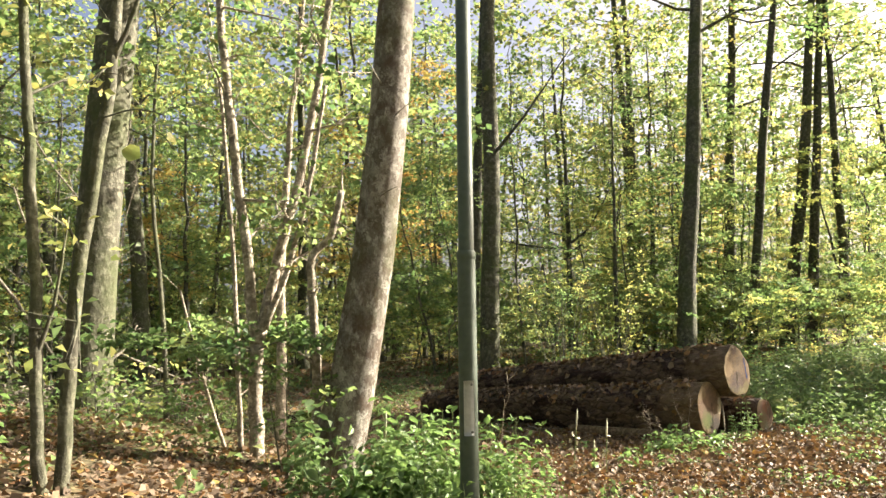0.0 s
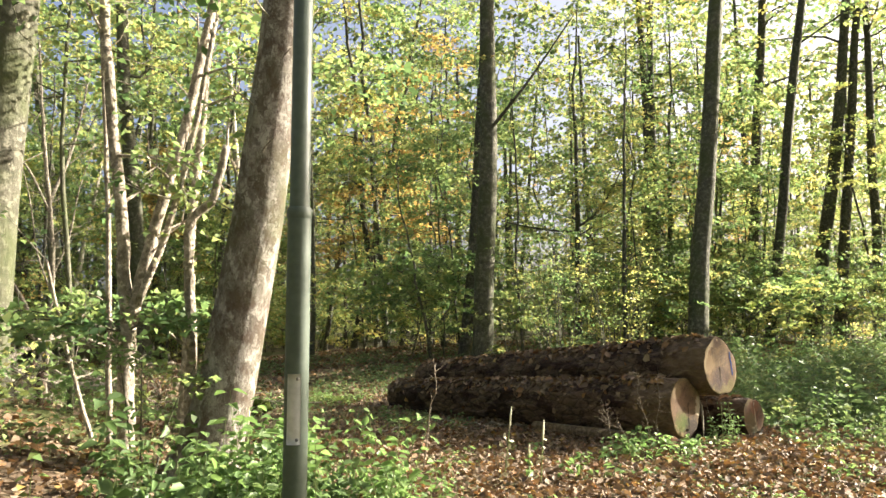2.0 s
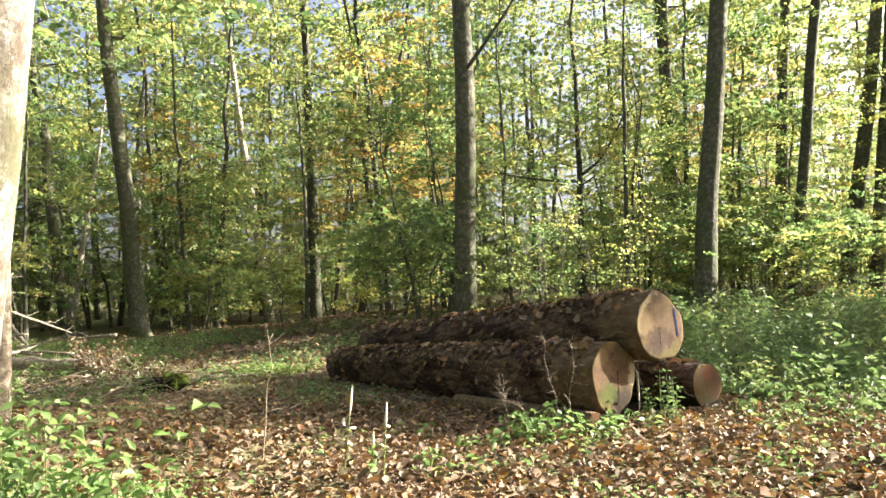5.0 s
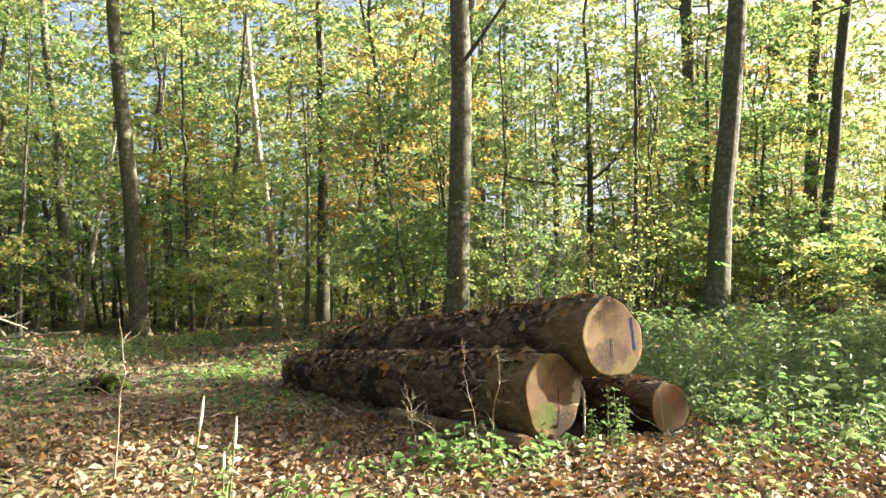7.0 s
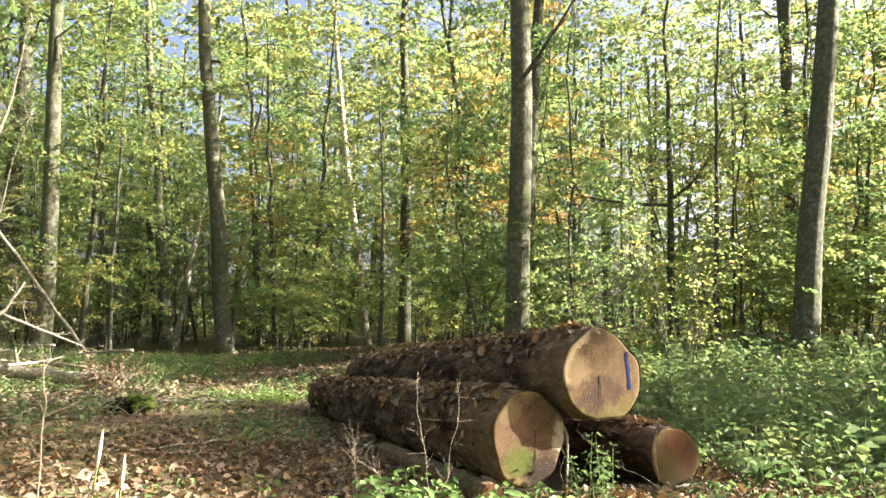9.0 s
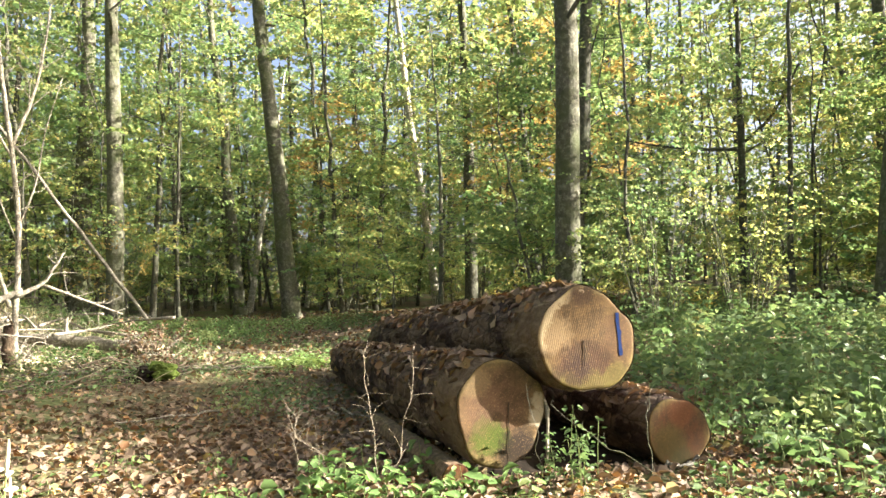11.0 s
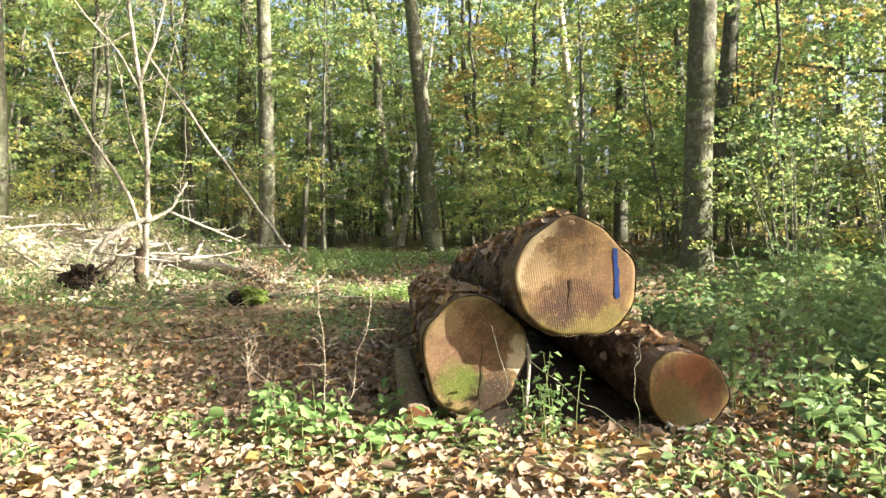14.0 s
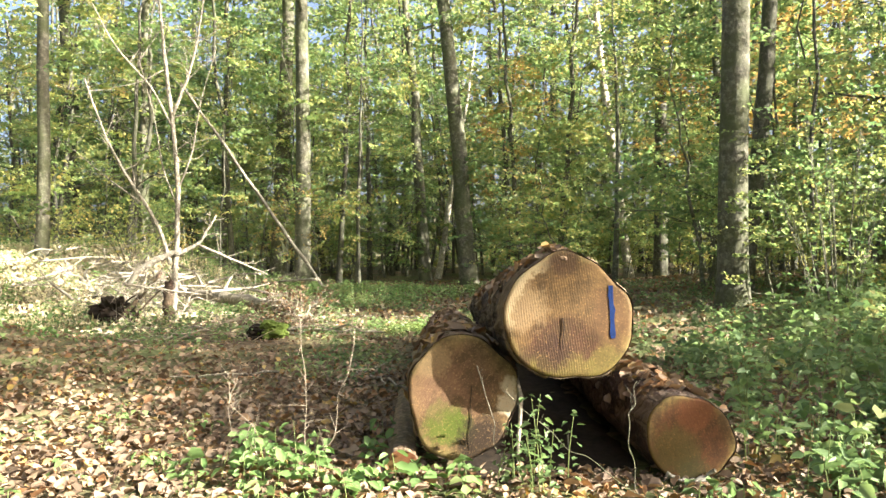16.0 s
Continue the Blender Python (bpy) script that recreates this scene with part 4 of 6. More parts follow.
def far_woods():
    """The wood going on beyond the clearing: trunks and leaves too far to tell apart."""
    r = np.random.default_rng(9)
    wood, leaf = Geo(), Geo()
    for i in range(230):
        a, d = radians(r.uniform(54, 176)), r.uniform(44, 85)
        x, y = 3 + d * math.cos(a), 3 + d * math.sin(a)
        z, h, w = gz(x, y), r.uniform(14, 24), r.uniform(0.08, 0.30)
        ln = r.normal(0, 0.04, 2)
        zz = np.linspace(-0.3, h, 6)
        wood.tube(np.column_stack([x + ln[0] * zz, y + ln[1] * zz, z + zz]), np.linspace(w, w * 0.3, 6), 6, False)
    n = 5200
    a, d = np.radians(r.uniform(54, 178, n)), r.uniform(46, 88, n)
    h = 25 * r.random(n) ** 1.45
    x, y = 3 + d * np.cos(a), 3 + d * np.sin(a)
    frond_leaves(leaf, np.column_stack([x, y, ground_z(x, y) + 0.3 + h]), r.standard_normal((n, 3)), r, 22, 0.42, 3.0)
    # high crowns rising beyond the clearing
    n = 1700
    a, d = np.radians(r.uniform(62, 134, n)), r.uniform(44, 78, n)
    x, y = 3 + d * np.cos(a), 3 + d * np.sin(a)
    frond_leaves(leaf, np.column_stack([x, y, ground_z(x, y) + r.uniform(9, 27, n)]), r.standard_normal((n, 3)), r, 22, 0.44, 3.0)
    e = thing("far_woods", "dense far woodland of dark trunks and green-yellow leaves", "woodland")
    e["kind"] = "stuff"
    wood.part("trunks", bark_dark, e)
    leaf.part("foliage", leaf_far, e, smooth=False)


far_woods()


def woods_behind():
    """Unseen wood added behind the path to cut sky light, lower towards the sun."""
    r = np.random.default_rng(19)
    wood, leaf = Geo(), Geo()
    for i in range(90):
        a, d = radians(r.uniform(182, 345)), r.uniform(13, 40)
        x, y, h = 3 + d * math.cos(a), 4 + d * math.sin(a), r.uniform(13, 20)
        zz = np.linspace(-0.3, h, 5)
        ln = r.normal(0, 0.03, 2)
        wood.tube(np.column_stack([x + ln[0] * zz, y + ln[1] * zz, gz(x, y) + zz]), np.linspace(0.2, 0.06, 5), 6, False)
    n = 3000
    a, d = np.radians(r.uniform(180, 345, n)), r.uniform(13, 42, n)
    x, y = 3 + d * np.cos(a), 4 + d * np.sin(a)
    frond_leaves(leaf, np.column_stack([x, y, ground_z(x, y) + 0.6 + 19 * r.random(n)]), r.standard_normal((n, 3)), r, 16, 0.42, 2.6)
    n = 700
    a, d = np.radians(r.uniform(-15, 54, n)), r.uniform(46, 80, n)
    x, y = 3 + d * np.cos(a), 4 + d * np.sin(a)
    frond_leaves(leaf, np.column_stack([x, y, ground_z(x, y) + 0.6 + 12 * r.random(n)]), r.standard_normal((n, 3)), r, 16, 0.6, 3.0)
    e = thing("far_woods", "unseen green-yellow woodland added behind the path to cut sky light", "woodland")
    e["kind"] = "stuff"
    wood.part("trunks", bark_dark, e)
    leaf.part("foliage", leaf_far, e, smooth=False)


woods_behind()


# ---- log stack ----
def log_thing(label, front, back, r0, r1, seed, face_mat, squash=1.0, blue=False, crack=None, group="stacked logs", skin=None):
    rng = np.random.default_rng(seed)
    front, back = Vector(front), Vector(back)
    y = (back - front).normalized()
    x = y.cross(Vector((0, 0, 1))).normalized()
    z = x.cross(y)
    L = (back - front).length
    e = thing("log", label, "log", group)
    e.matrix_world = Matrix((x, y, z)).transposed().to_4x4()
    e.location = front
    sides, rings = 72, 90
    ang = np.linspace(0, 2 * np.pi, sides, endpoint=False)
    ys = np.concatenate([[0, 0.012, 0.03], np.linspace(0.07, L, rings - 3)])
    shape = 1 + 0.04 * np.cos(2 * ang + rng.uniform(0, 6)) + 0.035 * np.cos(3 * ang + rng.uniform(0, 6)) + 0.02 * np.cos(5 * ang + rng.uniform(0, 6)) + 0.012 * np.cos(9 * ang + rng.uniform(0, 6))
    P = np.zeros((rings, sides, 3))
    for i, yy in enumerate(ys):
        r = r0 + (r1 - r0) * yy / L
        for j, a in enumerate(ang):
            c, s = math.cos(a), math.sin(a)
            q = Vector((c * 2.2, yy * 1.1 + seed, s * 2.2))
            plate = noise.noise(Vector((c * 3.0, yy * 3.2 + seed * 3, s * 3.0)))
            d = 0.05 * noise.noise(q) + 0.035 * (1 if plate > 0.05 else -0.4) + 0.02 * noise.noise(Vector((c * 9, yy * 9, s * 9)))
            if yy < 0.02:
                d = 0.03 * noise.noise(q)
            rr = r * shape[j] * squash ** (abs(c) - 0.5) * (1 + d)
            ragged = -0.012 * max(0.0, 0.35 + noise.noise(Vector((c * 4, seed, s * 4))) + 0.5 * noise.noise(Vector((c * 14, seed, s * 14)))) if i < 2 else 0.0
            P[i, j] = (c * rr, yy + ragged, s * rr)
    idx = np.arange(rings * sides).reshape(rings, sides)
    nx = np.roll(idx, -1, 1)
    quads = np.stack([idx[:-1], idx[1:], nx[1:], nx[:-1]], -1).reshape(-1, 4)
    Geo().add(P.reshape(-1, 3), quads).part("bark", skin or log_bark, e, "tan stripped surface" if skin is stripped_wood else "dark flaking bark")

    def disc(ring, yo, out):
        g, levels = [], [1.0, 0.985, 0.93, 0.8, 0.6, 0.4, 0.2]
        for lv in levels:
            p = ring.copy()
            p[:, 0] *= lv
            p[:, 2] *= lv
            p[:, 1] = yo + (0.008 if lv == 1.0 else 0.0) * out
            for q in p:
                q[1] += 0.006 * noise.noise(Vector((q[0] * 5, seed, q[2] * 5)))
            g.append(p)
        g.append(np.array([[0, yo, 0]]))
        v = np.concatenate(g)
        k = np.arange(len(levels) * sides).reshape(len(levels), sides)
        kn = np.roll(k, -1, 1)
        qd = np.stack([k[:-1], kn[:-1], kn[1:], k[1:]], -1).reshape(-1, 4)
        tr = np.stack([k[-1], kn[-1], np.full(sides, len(v) - 1)], -1)
        if out < 0:
            qd, tr = qd[:, ::-1], tr[:, ::-1]
        return Geo().add(v, qd, tr)

    disc(P[0] * np.array([0.985, 1, 0.985]), -0.004, 1).part("cut_face", face_mat, e, "sawn end with saw marks")
    disc(P[-1], L - 0.004, -1).part("far_cut_face", face_small, e, "dark weathered sawn end")
    if crack:
        pts = np.array([(cx, -0.010, cz) for cx, cz in crack])
        Geo().tube(pts, np.linspace(0.003, 0.001, len(pts)), 5).part("drying_crack", dark_soil_shade, e, "dark drying crack")
    if blue:
        zz = np.linspace(0.17, -0.11, 12)
        cx = 0.235 - 0.03 * zz + rng.normal(0, 0.0015, 12)
        w = 0.012 + rng.normal(0, 0.002, 12)
        def skin_y(xs):
            return np.array([-0.0075 + 0.006 * noise.noise(Vector((p * 5, seed, q * 5))) for p, q in zip(xs, zz)])
        v = np.concatenate([np.column_stack([cx - w, skin_y(cx - w), zz]), np.column_stack([cx + w, skin_y(cx + w), zz])])
        Geo().add(v, [(i, i + 1, 13 + i, 12 + i) for i in range(11)]).part("paint_mark", blue_paint, e, "blue painted forester's stroke", smooth=False)
    return e, P


U0, U1 = (4.22, 10.96, 0.875), (0.25, 15.0, 0.50)
L0, L1 = (3.73, 10.66, 0.43), (-0.22, 14.72, 0.20)
R0, R1 = (4.70, 11.38, 0.235), (0.75, 15.45, 0.18)
log_upper, PU = log_thing("thick log lying on two others, sawn end with blue stroke", U0, U1, 0.345, 0.235, 3, face_upper, 0.96, True, [(-0.03, 0.0), (-0.022, -0.06), (-0.032, -0.12), (-0.03, -0.17)])
log_lower, PL = log_thing("thick dark-barked log with mossy sawn end, on the leaf litter", L0, L1, 0.325, 0.235, 7, face_lower, 0.92, False, [(0.055, 0.06), (0.045, -0.03), (0.052, -0.12), (0.04, -0.2), (0.055, -0.29)])
log_right, PR = log_thing("smaller log with reddish sawn end under the stack", R0, R1, 0.235, 0.19, 12, face_small, 1.0, False, None, skin=log_bark_whole)
log_thin, PT = log_thing("thin bark-stripped log wedged beside the stack on the ground", (3.53, 10.39, 0.06), (2.05, 11.85, 0.05), 0.092, 0.08, 15, face_small, 1.0, False, None, skin=stripped_wood)


def on_top(P, ob, n, seed, spread=1.0, y0=0.15):
    """Places and normals on the upper side of a log."""
    r = np.random.default_rng(seed)
    rings, sides, _ = P.shape
    at, nor = [], []
    m = ob.matrix_basis
    for _ in range(n):
        j = int((0.25 + r.normal(0, 0.07 * spread)) * sides) % sides
        i = r.integers(3, rings - 1)
        p = Vector(P[i, j])
        if p.y < y0:
            continue
        nn = Vector((p.x, 0, p.z)).normalized()
        at.append(m @ (p + nn * 0.012))
        nor.append(m.to_3x3() @ nn)
    return np.array(at), np.array(nor)


def shade_sheet_under_logs():
    """Near-black crumbly sheet laid under the stack as its deep shade, free of leaves."""
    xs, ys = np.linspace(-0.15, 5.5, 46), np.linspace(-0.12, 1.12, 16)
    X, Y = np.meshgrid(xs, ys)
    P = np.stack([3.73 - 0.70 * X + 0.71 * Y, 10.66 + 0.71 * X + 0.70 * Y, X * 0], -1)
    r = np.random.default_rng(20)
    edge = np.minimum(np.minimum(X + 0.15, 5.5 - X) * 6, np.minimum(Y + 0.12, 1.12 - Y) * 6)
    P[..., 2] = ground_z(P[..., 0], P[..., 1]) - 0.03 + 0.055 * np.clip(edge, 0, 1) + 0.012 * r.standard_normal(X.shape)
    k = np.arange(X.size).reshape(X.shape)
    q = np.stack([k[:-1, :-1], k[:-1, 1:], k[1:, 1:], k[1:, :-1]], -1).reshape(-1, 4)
    tagged(Geo().add(P.reshape(-1, 3), q).part("gap_shade_sheet", dark_soil_shade), "near-black sheet standing in for the shade under the log stack", "soil", kind="structure")


shade_sheet_under_logs()


def fallen_on_logs():
    r = np.random.default_rng(21)
    g = Geo()
    for P, ob, n, sp in ((PU, log_upper, 950, 1.2), (PL, log_lower, 1100, 1.4), (PR, log_right, 600, 1.2)):
        at, nor = on_top(P, ob, n, n, sp)
        g.leaves(at, nor + 0.35 * r.standard_normal(at.shape), r.uniform(0.05, 0.13, len(at)), r, True, 0.7)
    ob = g.part("fallen_leaves", dead_leaf, smooth=False)
    tagged(ob, "dry brown leaves lying on the logs", "leaf litter", kind="stuff")


fallen_on_logs()


# ---- post ----
def signpost():
    x, y = 0.63, 5.62
    lx, ly = 0.02, -0.035
    z = gz(x, y)
    e = thing("metal_post", "grey-green painted steel post with a blank metal plate", "post", "", (x, y, z))

    def at(h):
        return (lx * h, ly * h, h)
    Geo().tube([at(-0.3), at(0.02), at(1.98), at(2.0)], [0.064, 0.064, 0.062, 0.060], 28).part("lower_tube", post_paint, e)
    Geo().tube([at(1.99), at(2.02), at(5.6)], [0.060, 0.054, 0.046], 28).part("upper_tube", post_paint, e)
    Geo().tube([at(1.96), at(1.975), at(2.005), at(2.02)], [0.063, 0.067, 0.067, 0.057], 28, False).part("collar", post_paint, e)
    # plate bent round the side towards the path
    face = radians(-84)
    Z, A = np.linspace(0.79, 1.15, 10), np.linspace(face - 0.55, face + 0.5, 10)
    v, R = [], 0.0665
    for rr in (R, R + 0.003):
        for h in Z:
            for a in A:
                v.append((lx * h + rr * math.cos(a), ly * h + rr * math.sin(a), h))
    q = [(k * 10 + i, k * 10 + i + 1, (k + 1) * 10 + i + 1, (k + 1) * 10 + i) for k in range(9) for i in range(9)]
    q2 = [(100 + c, 100 + d, 100 + b2, 100 + a2) for a2, b2, d, c in q]
    rim = [(i, i + 1, 101 + i, 100 + i) for i in range(9)] + [(90 + i, 190 + i, 191 + i, 91 + i) for i in range(9)]
    rim += [(k * 10, 100 + k * 10, 110 + k * 10, k * 10 + 10) for k in range(9)] + [(k * 10 + 9, k * 10 + 19, 119 + k * 10, 109 + k * 10) for k in range(9)]
    plate = Geo().add(v, q + q2 + rim).part("plate", plate_metal, e, "blank pale metal plate")
    for h in (0.815, 1.125):
        a = face + 0.25
        c = np.array((lx * h + (R + 0.003) * math.cos(a), ly * h + (R + 0.003) * math.sin(a), h))
        d = np.array((math.cos(a), math.sin(a), 0)) * 0.006
        Geo().tube([c - d * 0.3, c + d * 0.7, c + d], [0.009, 0.009, 0.006], 10).part("bolt", bolt_metal, plate, "dark bolt head")


signpost()


# ---- leaf litter and herbs ----
def litter():
    r = np.random.default_rng(44)
    n = 190000
    x, y = r.uniform(-9, 10, n), r.uniform(4.1, 19, n)
    d = np.hypot(x - 4.5, y - 9.0)
    keep = r.random(n) < np.clip(1.35 - d / 6.0, 0.12, 1.0)
    keep |= (r.random(n) < 0.75) & (x > -4.5) & (x < 2.0) & (y < 8.2)
    rim = np.minimum(np.minimum(x + 9, 10 - x), np.minimum(y - 4.1, 19 - y))
    keep &= r.random(n) < np.clip(rim / 1.5, 0.05, 1)
    # no leaves under the stack, so the painted shade there stays dark
    axis, side = (x - 3.73) * -0.70 + (y - 10.66) * 0.71, (x - 3.73) * 0.71 + (y - 10.66) * 0.70
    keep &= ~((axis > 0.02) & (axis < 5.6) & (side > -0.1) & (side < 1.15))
    x, y = x[keep], y[keep]
    z = ground_z(x, y) + r.uniform(0.0, 0.05, len(x))
    normal = np.array([0, 0, 1.0]) + 0.42 * r.standard_normal((len(x), 3))
    size = 0.028 + 0.068 * r.random(len(x)) ** 1.8
    near = np.hypot(x - 3.4, y - 9.0) < 4.4
    at, g = np.column_stack([x, y, z]), Geo()
    g.leaves(at[near], normal[near], size[near], r, True, 0.8, 1.25)
    g.leaves(at[~near], normal[~near], 1.0 * size[~near], r, False, 0.8, 0.8)
    tagged(g.part("leaf_litter", dead_leaf, smooth=False), "thick litter of brown, tan and orange fallen leaves", "leaf litter", kind="stuff")


litter()


def far_litter():
    r = np.random.default_rng(45)
    n = 16000
    x, y = r.uniform(-15, 12, n), r.uniform(14, 32, n)
    z = ground_z(x, y) + r.uniform(0.0, 0.05, n)
    g = Geo().leaves(np.column_stack([x, y, z]), np.array([0, 0, 1.0]) + 0.7 * r.standard_normal((n, 3)), r.uniform(0.06, 0.14, n), r, False, 0.75)
    tagged(g.part("leaf_litter", dead_leaf, smooth=False), "brown fallen leaves on the clearing floor", "leaf litter", kind="stuff")


far_litter()


def path_litter():
    r = np.random.default_rng(47)
    n = 5000
    x, y = r.normal(2, 5.5, n), r.normal(1.5, 4.0, n)
    z = ground_z(x, y) + r.uniform(0.0, 0.03, n)
    g = Geo().leaves(np.column_stack([x, y, z]), np.array([0, 0, 1.0]) + 0.35 * r.standard_normal((n, 3)), 0.035 + 0.07 * r.random(n) ** 1.6, r, False, 0.72)
    tagged(g.part("leaf_litter", dead_leaf, smooth=False), "scattered brown fallen leaves on the forest path", "leaf litter", kind="stuff")


path_litter()


def bank_litter():
    r = np.random.default_rng(46)
    n = 13000
    x, y = r.normal(-10.5, 2.4, n), r.normal(14.4, 1.5, n)
    z = ground_z(x, y) + r.uniform(0.0, 0.08, n)
    # leaves also tilted towards the sun to brighten the bank
    g = Geo().leaves(np.column_stack([x, y, z]), np.array([0.45, 0.2, 1.0]) + 0.45 * r.standard_normal((n, 3)), r.uniform(0.05, 0.13, n), r, False, 0.75)
    tagged(g.part("leaf_litter", sunlit_dead_leaf, smooth=False), "dry leaves on the bank, coloured pale to look strongly sunlit", "leaf litter", kind="stuff")


bank_litter()


def herb_geo(g, stem, x, y, h, rng, leaf=0.06, pairs=6, droop=0.3, full=False):
    """A nettle-like herb: upright stem with leaves in pairs."""
    z = gz(x, y)
    tip = rng.normal(0, 0.12, 2) * h
    s = np.linspace(0, 1, 3)
    pts = np.column_stack([x + tip[0] * s ** 2, y + tip[1] * s ** 2, z - 0.02 + h * s])
    stem.tube(pts, [0.004, 0.0032, 0.002], 3, False)
    k = np.arange(pairs * 2)
    f = 0.25 + 0.75 * (k // 2) / max(pairs - 1, 1)
    a = (k % 2) * np.pi + (k // 2) * 1.4 + rng.uniform(0, 6)
    reach = leaf * (1.1 - 0.5 * f) + 0.01
    at = np.column_stack([np.interp(f, s, pts[:, i]) for i in range(3)])
    at += np.column_stack([np.cos(a) * reach, np.sin(a) * reach, -droop * reach])
    nor = np.column_stack([np.cos(a) * 0.4, np.sin(a) * 0.4, np.ones(len(a))]) + 0.3 * rng.standard_normal((len(a), 3))
    g.leaves(at, nor, leaf * rng.uniform(0.7, 1.3, len(a)), rng, full, 0.62)


def undergrowth():
    r = np.random.default_rng(55)
    g, stem = Geo(), Geo()
    made = 0
    while made < 3000:
        x, y = r.uniform(2.5, 17), r.uniform(9, 24)
        side = (x - 4.7) * 0.70 + (y - 11.4) * 0.71
        axis = (x - 4.7) * -0.71 + (y - 11.4) * 0.70
        if side < 0.45 or (axis < -0.6 and side < 1.6) or axis < -3.0:
            continue
        dens = min(1.0, 0.25 + 0.3 * side)
        if r.random() > dens:
            continue
        clump = noise.noise(Vector((x * 0.8, y * 0.8, 5)))
        if clump < -0.25 and r.random() < 0.7:
            continue
        herb_geo(g, stem, x, y, r.uniform(0.15, 0.62) * min(1.0, 0.5 + side * 0.25) * (1 + 0.9 * clump), r, r.uniform(0.07, 0.145), r.integers(3, 7), full=math.hypot(x - 6.4, y - 7.6) < 7)
        made += 1
    for _ in range(260):
        x = r.uniform(4.9, 7.2)
        herb_geo(g, stem, x, r.uniform(9.7, 10.2) + 0.45 * (x - 4.9) + r.uniform(0, 1.2), r.uniform(0.04, 0.16), r, r.uniform(0.04, 0.085), r.integers(2, 4), full=True)
    for _ in range(1100):
        x, y = r.uniform(5.0, 9.0), r.uniform(10.6, 14.0)
        side = (x - 4.7) * 0.70 + (y - 11.4) * 0.71
        if side < 0.3 or r.random() > 0.15 + 0.4 * side or x - 5.0 < 0.6 * (11.9 - y):
            continue
        herb_geo(g, stem, x, y, r.uniform(0.08, 0.36), r, r.uniform(0.05, 0.10), r.integers(2, 6), full=True)
    # thin scatter over the clearing floor
    for _ in range(6000):
        x, y = r.uniform(-12, 4), r.uniform(11.6, 25)
        if noise.noise(Vector((x * 0.5, y * 0.5, 3))) < -0.08:
            continue
        if (x - 3.7) * 0.71 + (y - 10.7) * 0.70 > -0.6 and y < 16:
            continue
        herb_geo(g, stem, x, y, r.uniform(0.06, 0.22), r, r.uniform(0.05, 0.08), r.integers(2, 5))
    e = thing("undergrowth", "dense green nettles and low herbs beside the logs", "undergrowth")
    e["kind"] = "stuff"
    stem.part("stem", stem_green, e)
    g.part("foliage", herb_green, e, smooth=False)


undergrowth()


# ---- near stems, dead wood and plants ----
def stem_thing(name, label, category, boughs, bark, seed, leaf=None, per=8, size=0.07, crown_label="", spread=0.22):
    """boughs: (part name, places, thick, thin, twigs, reach)."""
    rng = np.random.default_rng(seed)
    x, y, _ = boughs[0][1][0]
    base = np.array([x, y, gz(x, y)])
    e = thing(name, label, category, "", base)
    tips = []
    for part_name, pts, r0, r1, twigs, reach in boughs:
        g = Geo()
        branchy(g, np.asarray(pts, float) - base, r0, r1, rng, twigs, reach, 8 if r0 > 0.02 else 5, 2 if r0 > 0.03 else 1, tips)
        g.part(part_name, bark, e)
    if leaf is not None and tips:
        g = Geo()
        spray_leaves(g, tips, rng, per, size, spread, 0.3, 0.7)
        g.part("leaves", leaf, e, crown_label, smooth=False)
    return e


# several-stemmed hazel at the wood's edge
hazel = stem_thing("hazel", "several-stemmed hazel with sunlit brown bark and green leaves", "tree", [
    ("stem", [(-1.42, 7.80, 0.30), (-1.45, 7.78, 0.9), (-1.42, 7.75, 1.45)], 0.075, 0.068, 3, 0.4),
    ("stem", [(-1.42, 7.75, 1.42), (-1.50, 7.75, 2.2), (-1.62, 7.75, 3.2), (-1.78, 7.75, 4.6), (-1.9, 7.8, 6.5)], 0.060, 0.035, 9, 0.9),
    ("stem", [(-1.40, 7.75, 1.45), (-1.27, 7.75, 2.05), (-1.02, 7.78, 2.95), (-0.78, 7.8, 4.1), (-0.55, 7.9, 6.0)], 0.058, 0.034, 9, 0.9),
    ("stem", [(-1.33, 7.72, 1.6), (-1.10, 7.70, 2.15), (-0.88, 7.70, 2.95), (-0.7, 7.7, 4.0)], 0.034, 0.02, 6, 0.7),
    ("stem", [(-1.60, 7.85, 0.3), (-1.62, 7.82, 1.1), (-1.68, 7.85, 2.4), (-1.85, 7.9, 4.2)], 0.030, 0.018, 6, 0.6),
    ("stem", [(-1.75, 7.9, 0.35), (-1.95, 7.85, 1.0), (-2.2, 7.8, 2.0)], 0.022, 0.012, 6, 0.5),
], bark_beech, 401, leaf_lush, 5, 0.085, "broad green leaves")
stem_thing("broken_sapling", "crooked sapling with a broken top beside the beech", "tree", [
    ("stem", [(-0.80, 7.62, 0.2), (-0.81, 7.6, 0.9), (-0.80, 7.6, 1.3), (-0.84, 7.6, 1.9), (-0.86, 7.6, 2.25), (-0.64, 7.6, 2.45), (-0.54, 7.6, 2.9)], 0.050, 0.034, 4, 0.4),
    ("stub", [(-0.54, 7.6, 2.86), (-0.53, 7.6, 3.1)], 0.015, 0.008, 0, 0.1),
], bark_beech, 402, leaf_green, 3, 0.07)
